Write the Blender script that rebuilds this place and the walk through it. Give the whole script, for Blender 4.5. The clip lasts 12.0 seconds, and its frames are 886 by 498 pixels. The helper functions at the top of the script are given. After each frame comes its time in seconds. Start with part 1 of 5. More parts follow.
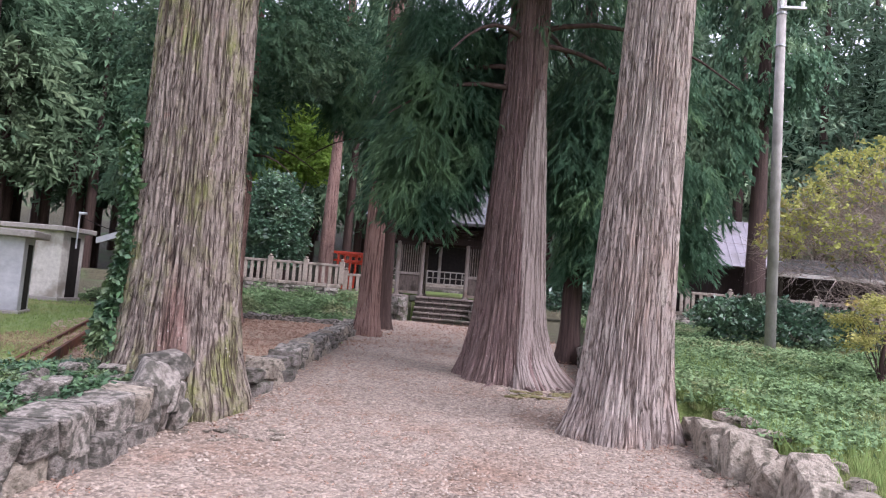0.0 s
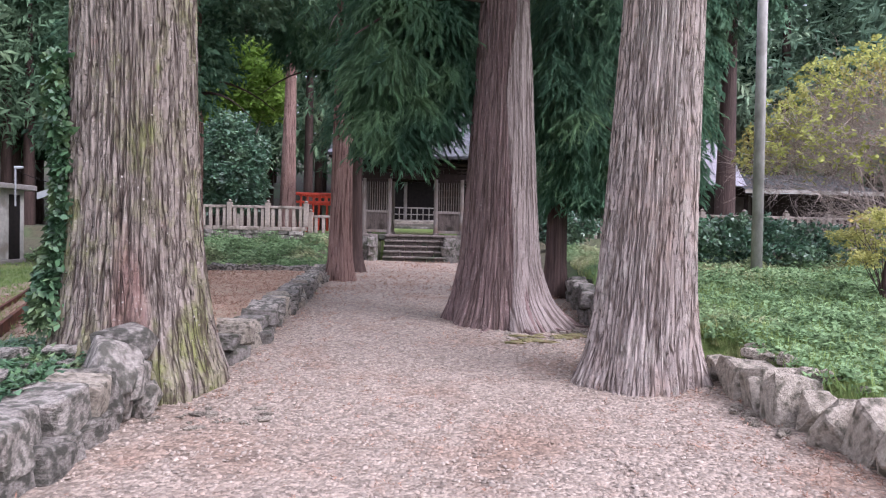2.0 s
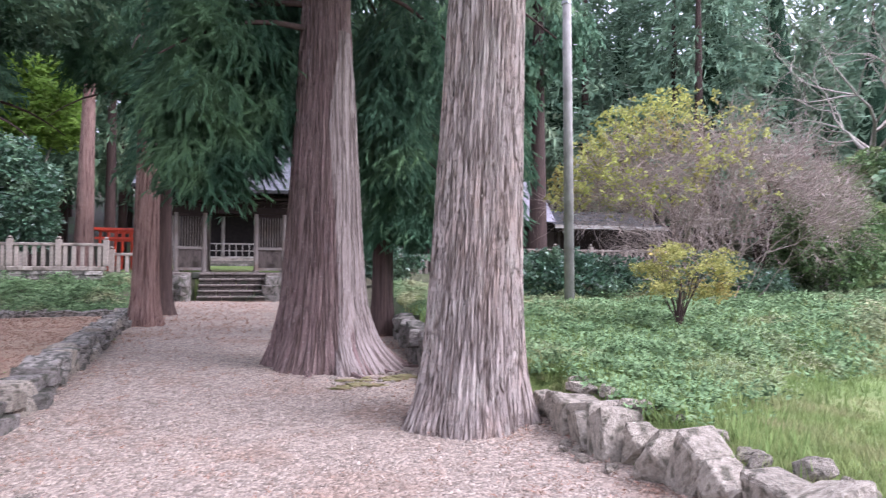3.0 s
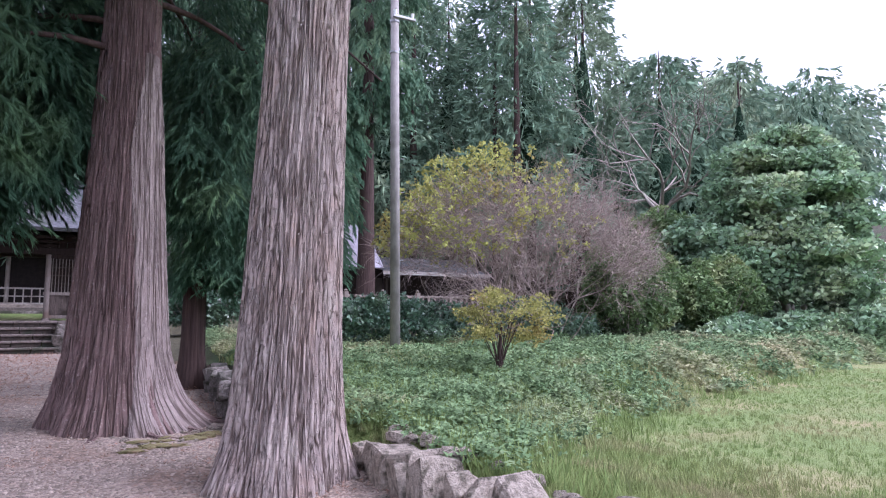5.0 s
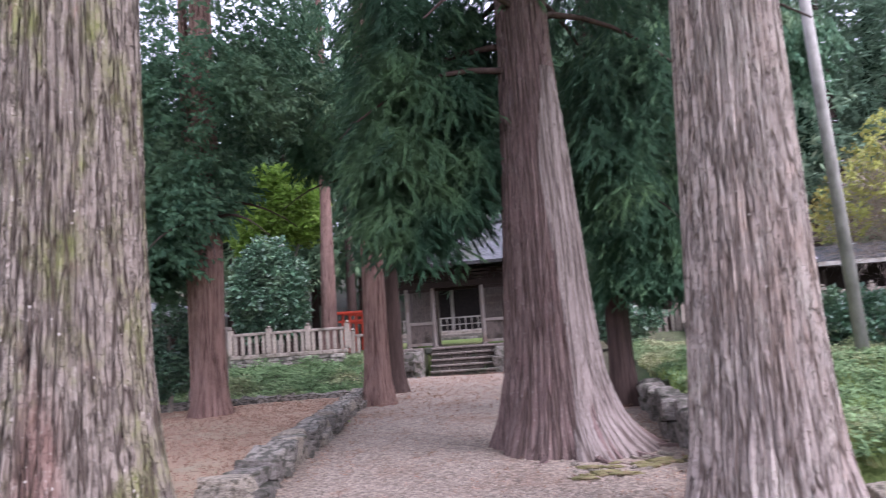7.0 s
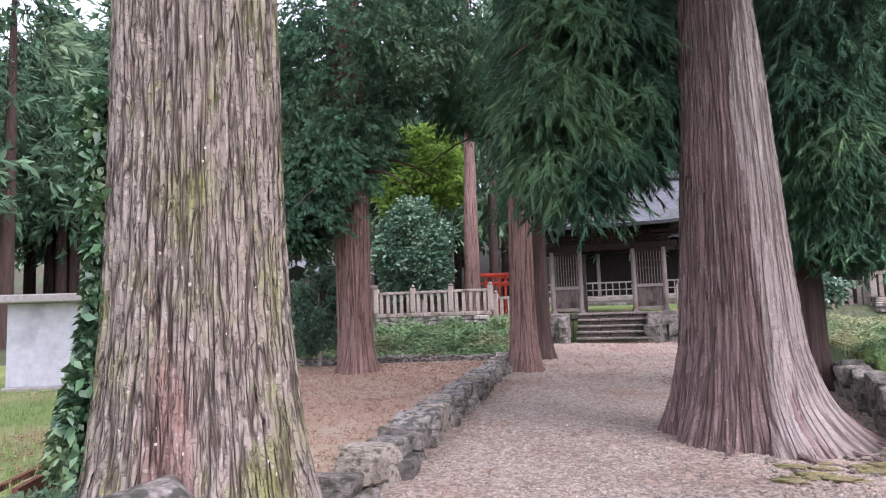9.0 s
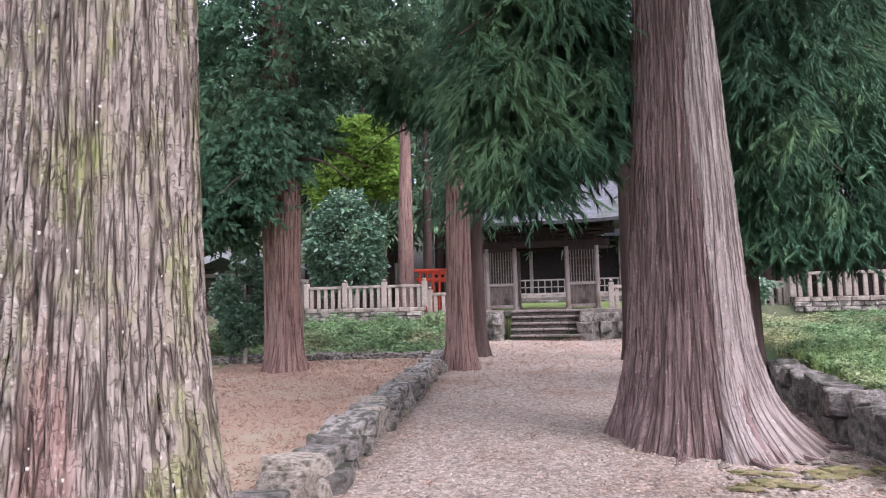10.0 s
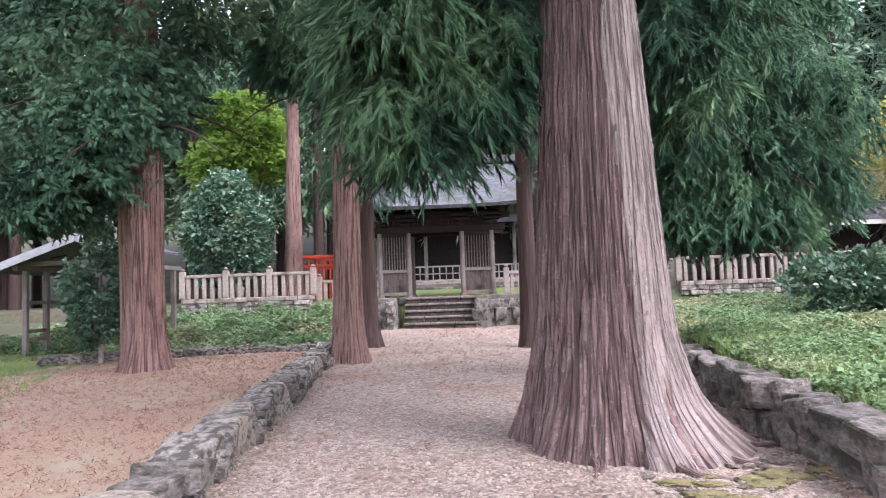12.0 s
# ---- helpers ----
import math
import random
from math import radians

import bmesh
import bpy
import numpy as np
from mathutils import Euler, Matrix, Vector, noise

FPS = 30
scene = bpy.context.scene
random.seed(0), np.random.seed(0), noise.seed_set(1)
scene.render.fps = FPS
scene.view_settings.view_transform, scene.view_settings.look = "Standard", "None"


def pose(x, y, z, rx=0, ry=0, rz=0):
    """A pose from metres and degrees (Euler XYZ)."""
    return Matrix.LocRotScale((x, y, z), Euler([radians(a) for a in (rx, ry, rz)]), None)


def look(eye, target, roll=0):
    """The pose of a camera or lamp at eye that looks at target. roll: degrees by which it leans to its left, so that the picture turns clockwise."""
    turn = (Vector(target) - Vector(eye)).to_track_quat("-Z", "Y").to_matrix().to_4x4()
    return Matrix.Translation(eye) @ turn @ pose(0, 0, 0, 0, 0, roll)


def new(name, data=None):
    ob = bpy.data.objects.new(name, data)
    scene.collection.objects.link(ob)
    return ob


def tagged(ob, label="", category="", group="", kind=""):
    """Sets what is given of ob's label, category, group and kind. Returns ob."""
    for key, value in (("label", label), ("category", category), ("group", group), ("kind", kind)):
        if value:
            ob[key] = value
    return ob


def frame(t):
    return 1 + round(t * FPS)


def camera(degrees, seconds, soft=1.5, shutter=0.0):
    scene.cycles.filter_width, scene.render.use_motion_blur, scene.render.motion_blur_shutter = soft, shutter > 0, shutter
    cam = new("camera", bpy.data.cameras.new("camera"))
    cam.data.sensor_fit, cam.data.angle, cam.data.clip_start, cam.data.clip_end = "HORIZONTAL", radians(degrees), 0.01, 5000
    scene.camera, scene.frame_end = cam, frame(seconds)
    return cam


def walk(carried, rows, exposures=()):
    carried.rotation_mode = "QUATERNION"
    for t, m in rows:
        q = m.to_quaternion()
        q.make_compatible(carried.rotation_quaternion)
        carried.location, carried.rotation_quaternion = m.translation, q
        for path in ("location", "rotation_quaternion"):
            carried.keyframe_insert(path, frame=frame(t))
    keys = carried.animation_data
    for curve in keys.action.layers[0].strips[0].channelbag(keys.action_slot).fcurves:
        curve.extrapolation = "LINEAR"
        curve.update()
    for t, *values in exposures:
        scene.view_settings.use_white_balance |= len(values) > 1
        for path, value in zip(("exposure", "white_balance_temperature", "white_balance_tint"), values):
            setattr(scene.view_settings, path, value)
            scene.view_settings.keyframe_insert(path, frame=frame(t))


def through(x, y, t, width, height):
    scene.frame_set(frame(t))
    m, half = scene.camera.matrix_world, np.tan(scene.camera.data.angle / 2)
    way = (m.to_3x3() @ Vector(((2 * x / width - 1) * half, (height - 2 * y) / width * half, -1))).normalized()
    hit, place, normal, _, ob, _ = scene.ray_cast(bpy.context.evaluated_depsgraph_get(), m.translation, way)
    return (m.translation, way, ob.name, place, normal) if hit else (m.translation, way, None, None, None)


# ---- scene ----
cam = camera(67.7, 12.0, 1.1, 0.2)
PATH = [
    (0, (1.901, -5.666, 1.238), (1.765, -3.675, 1.376), 4.7),
    (0.5, (1.77, -5.447, 1.263), (1.729, -3.451, 1.386), 5.3),
    (1, (1.733, -5.183, 1.222), (1.728, -3.183, 1.232), 3.4),
    (1.5, (1.665, -4.935, 1.249), (1.619, -2.936, 1.188), 1.0),
    (2, (1.528, -4.803, 1.319), (1.517, -2.804, 1.263), 1.3),
    (2.5, (1.496, -4.678, 1.344), (1.692, -2.688, 1.319), 1.5),
    (3, (1.574, -4.412, 1.357), (2.081, -2.478, 1.414), 0.4),
    (3.5, (1.587, -4.299, 1.357), (2.361, -2.457, 1.455), 1.5),
    (5.5, (1.799, -4.011, 1.314), (2.776, -2.281, 1.538), -0.1),
    (6, (1.753, -3.76, 1.307), (2.603, -1.967, 1.556), 0.1),
    (6.5, (1.748, -3.514, 1.33), (2.252, -1.598, 1.602), -0.7),
    (7, (1.723, -3.217, 1.314), (1.567, -1.243, 1.591), -4.0),
    (7.5, (1.695, -3.065, 1.315), (1.34, -1.112, 1.559), -3.9),
    (9.5, (1.312, -2.192, 1.328), (0.707, -0.294, 1.507), -1.7),
    (10, (1.218, -1.952, 1.328), (0.836, 0.004, 1.5), -1.3),
    (10.5, (1.189, -1.638, 1.321), (0.809, 0.319, 1.484), -3.0),
    (11, (1.157, -1.392, 1.3), (0.868, 0.583, 1.432), -2.6),
    (11.5, (1.103, -1.118, 1.296), (1.132, 0.878, 1.424), -1.4),
    (12, (1.155, -0.856, 1.31), (1.086, 1.139, 1.436), -2.0),
]
walk(cam, [(t, look(eye, target, roll)) for t, eye, target, roll in PATH], [(0, 0.96, 6000, 28), (0.5, 1.04, 5950, 28), (1.5, 1.02, 5850, 27), (2.5, 1.19, 5800, 28), (3.7, 1.3, 5600, 30), (5.5, 0.72, 5550, 35), (6.2, 0.79, 5600, 35), (7.0, 1.12, 5800, 30), (7.7, 1.21, 5850, 28), (9.5, 1.35, 5950, 27), (12, 1.63, 5950, 27)])

# ---- world and light: a bright overcast sky with a weak wide sun ----
world = bpy.data.worlds.new("overcast")
scene.world = world
world.use_nodes = True
wn = world.node_tree
for n in list(wn.nodes):
    wn.nodes.remove(n)
sky = wn.nodes.new("ShaderNodeTexSky")
sky.sky_type = "NISHITA"
sky.sun_disc = False
sky.sun_elevation, sky.sun_rotation = radians(48), radians(120)
sky.air_density, sky.dust_density, sky.ozone_density = 1.0, 6.0, 1.0
bw = wn.nodes.new("ShaderNodeHueSaturation")
bw.inputs["Saturation"].default_value = 0.22
cloud = wn.nodes.new("ShaderNodeMixRGB")
cloud.inputs[0].default_value = 0.55
cloud.inputs[2].default_value = (9.0, 9.6, 10.6, 1)
back = wn.nodes.new("ShaderNodeBackground")
back.inputs["Strength"].default_value = 0.15
wout = wn.nodes.new("ShaderNodeOutputWorld")
wn.links.new(sky.outputs[0], bw.inputs["Color"])
wn.links.new(bw.outputs[0], cloud.inputs[1])
wn.links.new(cloud.outputs[0], back.inputs["Color"])
wn.links.new(back.outputs[0], wout.inputs["Surface"])
sun = new("sun", bpy.data.lights.new("sun", "SUN"))
sun.data.energy, sun.data.angle, sun.data.color = 1.4, radians(40), (1.0, 0.98, 0.96)
sun.rotation_euler = (radians(42), 0, radians(60))

# ---- materials ----
def lin(h):
    return tuple(((int(h[i:i + 2], 16) / 255) ** 2.2) for i in (0, 2, 4)) + (1.0,)


def surface(name, c1, c2, c3=None, grain=12.0, blotch=1.2, stretch=(1, 1, 1), rough=0.85, bump=0.3, depth=0.02, island=0.0,
            obj=0.0, metal=0.0, through=0.0, spec=0.3, stain_cut=(0.5, 0.68), soft=""):
    """Two scales of noise between c1 and c2, stains of c3, fine relief."""
    m = bpy.data.materials.new(name)
    m.use_nodes = True
    nt = m.node_tree
    b = nt.nodes["Principled BSDF"]
    tc = nt.nodes.new("ShaderNodeTexCoord")
    mp = nt.nodes.new("ShaderNodeMapping")
    mp.inputs["Scale"].default_value = stretch
    nt.links.new(tc.outputs["Object"], mp.inputs["Vector"])
    n1 = nt.nodes.new("ShaderNodeTexNoise")
    n1.inputs["Scale"].default_value, n1.inputs["Detail"].default_value, n1.inputs["Roughness"].default_value = grain, 7, 0.65
    n2 = nt.nodes.new("ShaderNodeTexNoise")
    n2.inputs["Scale"].default_value, n2.inputs["Detail"].default_value = blotch, 4
    nt.links.new(mp.outputs[0], n1.inputs["Vector"])
    nt.links.new(tc.outputs["Object"], n2.inputs["Vector"])
    ramp = nt.nodes.new("ShaderNodeMapRange")
    ramp.inputs["From Min"].default_value, ramp.inputs["From Max"].default_value = 0.3, 0.7
    nt.links.new(n1.outputs["Fac"], ramp.inputs["Value"])
    mix = nt.nodes.new("ShaderNodeMixRGB")
    mix.inputs[1].default_value, mix.inputs[2].default_value = c1, c2
    nt.links.new(ramp.outputs[0], mix.inputs[0])
    col = mix.outputs[0]
    if c3:
        r2 = nt.nodes.new("ShaderNodeMapRange")
        r2.inputs["From Min"].default_value, r2.inputs["From Max"].default_value = stain_cut
        nt.links.new(n2.outputs["Fac"], r2.inputs["Value"])
        mix2 = nt.nodes.new("ShaderNodeMixRGB")
        mix2.inputs[2].default_value = c3
        nt.links.new(r2.outputs[0], mix2.inputs[0])
        nt.links.new(col, mix2.inputs[1])
        col = mix2.outputs[0]
    hsv = nt.nodes.new("ShaderNodeHueSaturation")
    nt.links.new(col, hsv.inputs["Color"])
    if island or obj:
        if island:
            rnd = nt.nodes.new("ShaderNodeNewGeometry").outputs["Random Per Island"]
        else:
            rnd = nt.nodes.new("ShaderNodeObjectInfo").outputs["Random"]
        k = island or obj
        vr = nt.nodes.new("ShaderNodeMapRange")
        vr.inputs["To Min"].default_value, vr.inputs["To Max"].default_value = 1 - k, 1 + k
        nt.links.new(rnd, vr.inputs["Value"])
        nt.links.new(vr.outputs[0], hsv.inputs["Value"])
    nt.links.new(hsv.outputs[0], b.inputs["Base Color"])
    b.inputs["Roughness"].default_value = rough
    b.inputs["Metallic"].default_value = metal
    b.inputs["Specular IOR Level"].default_value = spec
    if bump:
        bp = nt.nodes.new("ShaderNodeBump")
        bp.inputs["Strength"].default_value, bp.inputs["Distance"].default_value = bump, depth
        nt.links.new(n1.outputs["Fac"], bp.inputs["Height"])
        nt.links.new(bp.outputs[0], b.inputs["Normal"])
    if soft:
        nrm = nt.nodes.new("ShaderNodeVectorMath")
        nrm.operation = "MULTIPLY_ADD"
        k = 0.35 if soft == "out" else 0.0
        nrm.inputs[1].default_value = (k, k, 0.0)
        nrm.inputs[2].default_value = (0, 0, 0.55) if soft == "out" else (0.15, -0.45, 0.75)
        nt.links.new(tc.outputs["Object"], nrm.inputs[0])
        geo = nt.nodes.new("ShaderNodeNewGeometry")
        add = nt.nodes.new("ShaderNodeVectorMath")
        add.operation = "MULTIPLY_ADD"
        add.inputs[1].default_value = (0.5, 0.5, 0.5)
        nt.links.new(geo.outputs["Normal"], add.inputs[0])
        nt.links.new(nrm.outputs[0], add.inputs[2])
        uni = nt.nodes.new("ShaderNodeVectorMath")
        uni.operation = "NORMALIZE"
        nt.links.new(add.outputs[0], uni.inputs[0])
        nt.links.new(uni.outputs[0], b.inputs["Normal"])
    if through:
        tr = nt.nodes.new("ShaderNodeBsdfTranslucent")
        nt.links.new(hsv.outputs[0], tr.inputs["Color"])
        ms = nt.nodes.new("ShaderNodeMixShader")
        ms.inputs[0].default_value = through
        out = nt.nodes["Material Output"]
        nt.links.new(b.outputs[0], ms.inputs[1])
        nt.links.new(tr.outputs[0], ms.inputs[2])
        nt.links.new(ms.outputs[0], out.inputs["Surface"])
    return m


def bark(name, plate, plate2, crack, stain, stain2, wide=16.0, long=0.8, cut=(0.5, 0.7), cut2=(0.6, 0.75), raw_spot=None, depth=0.03):
    """Long fibrous ridges parted by dark upright fissures that run with the stem, and two kinds of blotches.
    raw_spot: (u, v, half width, half height) of a reddish bared patch."""
    m = bpy.data.materials.new(name)
    m.use_nodes = True
    nt = m.node_tree
    b = nt.nodes["Principled BSDF"]
    at = nt.nodes.new("ShaderNodeAttribute")
    at.attribute_name = "bark_uv"
    uv = at.outputs["Vector"]

    def tex(sc, detail, rough=0.6, dist=0.0):
        mp = nt.nodes.new("ShaderNodeMapping")
        mp.inputs["Scale"].default_value = (sc[0], sc[1], 1.0)
        nt.links.new(uv, mp.inputs["Vector"])
        n = nt.nodes.new("ShaderNodeTexNoise")
        n.inputs["Scale"].default_value, n.inputs["Detail"].default_value = 1.0, detail
        n.inputs["Roughness"].default_value, n.inputs["Distortion"].default_value = rough, dist
        nt.links.new(mp.outputs[0], n.inputs["Vector"])
        return n.outputs["Fac"]

    def span(v, lo, hi, a=0.0, c=1.0):
        r = nt.nodes.new("ShaderNodeMapRange")
        for k, val in (("From Min", lo), ("From Max", hi), ("To Min", a), ("To Max", c)):
            r.inputs[k].default_value = val
        nt.links.new(v, r.inputs["Value"])
        return r.outputs[0]

    def calc(op, a, c=0.0):
        n = nt.nodes.new("ShaderNodeMath")
        n.operation = op
        for k, v in enumerate((a, c)):
            if isinstance(v, float):
                n.inputs[k].default_value = v
            else:
                nt.links.new(v, n.inputs[k])
        return n.outputs[0]

    def blend(f, a, c):
        n = nt.nodes.new("ShaderNodeMixRGB")
        for k, v in ((0, f), (1, a), (2, c)):
            if isinstance(v, tuple):
                n.inputs[k].default_value = v
            else:
                nt.links.new(v, n.inputs[k])
        return n.outputs[0]

    def fissure(v, w, low):
        return span(calc("ABSOLUTE", calc("SUBTRACT", v, 0.5)), 0.0, w, low, 1.0)

    deep = fissure(tex((wide, long), 2, 0.5, 0.25), 0.045, 0.08)
    fine = fissure(tex((wide * 2.1, long * 2.6), 3, 0.55, 0.3), 0.04, 0.5)
    steps = fissure(tex((wide * 1.2, 9.0), 3, 0.6, 0.5), 0.02, 0.75)
    fib = tex((wide * 5, long * 7), 5, 0.7)
    scale = tex((wide * 1.1, 4.5), 4, 0.65)
    plates = calc("MULTIPLY", calc("MULTIPLY", deep, fine), steps)
    col = blend(span(calc("ADD", calc("MULTIPLY", fib, 0.4), calc("MULTIPLY", scale, 0.6)), 0.3, 0.7), plate, plate2)
    col = blend(calc("MULTIPLY", span(tex((2.6, 1.2), 5, 0.7), *cut), span(scale, 0.35, 0.6, 0.25, 0.9)), col, stain)
    col = blend(calc("MULTIPLY", span(tex((4.3, 2.0), 6, 0.7), *cut2), span(fib, 0.35, 0.6, 0.3, 0.9)), col, stain2)
    if raw_spot:
        u0, v0, du, dv = raw_spot
        sep = nt.nodes.new("ShaderNodeSeparateXYZ")
        nt.links.new(uv, sep.inputs[0])
        ex = calc("POWER", calc("ABSOLUTE", calc("DIVIDE", calc("SUBTRACT", sep.outputs[0], u0), du)), 2.0)
        ey = calc("POWER", calc("ABSOLUTE", calc("DIVIDE", calc("SUBTRACT", sep.outputs[1], v0), dv)), 2.0)
        far = calc("ADD", calc("ADD", ex, ey), calc("MULTIPLY", tex((14.0, 3.0), 5, 0.7), 1.6))
        col = blend(span(far, 1.1, 1.9, 0.55, 0.0), col, lin("704a42"))
    fleck = calc("MULTIPLY", span(tex((46.0, 26.0), 4, 0.75), 0.58, 0.66), 0.35)
    col = blend(fleck, col, lin("c2b9ae"))
    col = blend(plates, crack, col)
    nt.links.new(col, b.inputs["Base Color"])
    b.inputs["Roughness"].default_value = 0.88
    b.inputs["Specular IOR Level"].default_value = 0.2
    h = calc("ADD", calc("MULTIPLY", plates, 0.75), calc("ADD", calc("MULTIPLY", fib, 0.2), calc("MULTIPLY", scale, 0.3)))
    bp = nt.nodes.new("ShaderNodeBump")
    bp.inputs["Strength"].default_value, bp.inputs["Distance"].default_value = 1.0, depth
    nt.links.new(h, bp.inputs["Height"])
    nt.links.new(bp.outputs[0], b.inputs["Normal"])
    return m


def gravel_mat(name, a, c, stain, size):
    """Packed stones: cells of their own shade, with sunk joints."""
    m = surface(name, a, c, stain, grain=40, blotch=0.7, bump=0)
    nt = m.node_tree
    b = nt.nodes["Principled BSDF"]
    tc = nt.nodes.new("ShaderNodeTexCoord")
    vo = nt.nodes.new("ShaderNodeTexVoronoi")
    vo.inputs["Scale"].default_value = 1 / size
    nt.links.new(tc.outputs["Object"], vo.inputs["Vector"])
    hs = nt.nodes.new("ShaderNodeHueSaturation")
    sep = nt.nodes.new("ShaderNodeSeparateColor")
    nt.links.new(vo.outputs["Color"], sep.inputs[0])
    mr = nt.nodes.new("ShaderNodeMapRange")
    mr.inputs["To Min"].default_value, mr.inputs["To Max"].default_value = 0.55, 1.35
    nt.links.new(sep.outputs[0], mr.inputs["Value"])
    old = b.inputs["Base Color"].links[0].from_socket
    nt.links.new(old, hs.inputs["Color"])
    nt.links.new(mr.outputs[0], hs.inputs["Value"])
    nt.links.new(hs.outputs[0], b.inputs["Base Color"])
    bp = nt.nodes.new("ShaderNodeBump")
    bp.invert = True
    bp.inputs["Strength"].default_value, bp.inputs["Distance"].default_value = 0.9, 0.02
    nt.links.new(vo.outputs["Distance"], bp.inputs["Height"])
    nt.links.new(bp.outputs[0], b.inputs["Normal"])
    return m


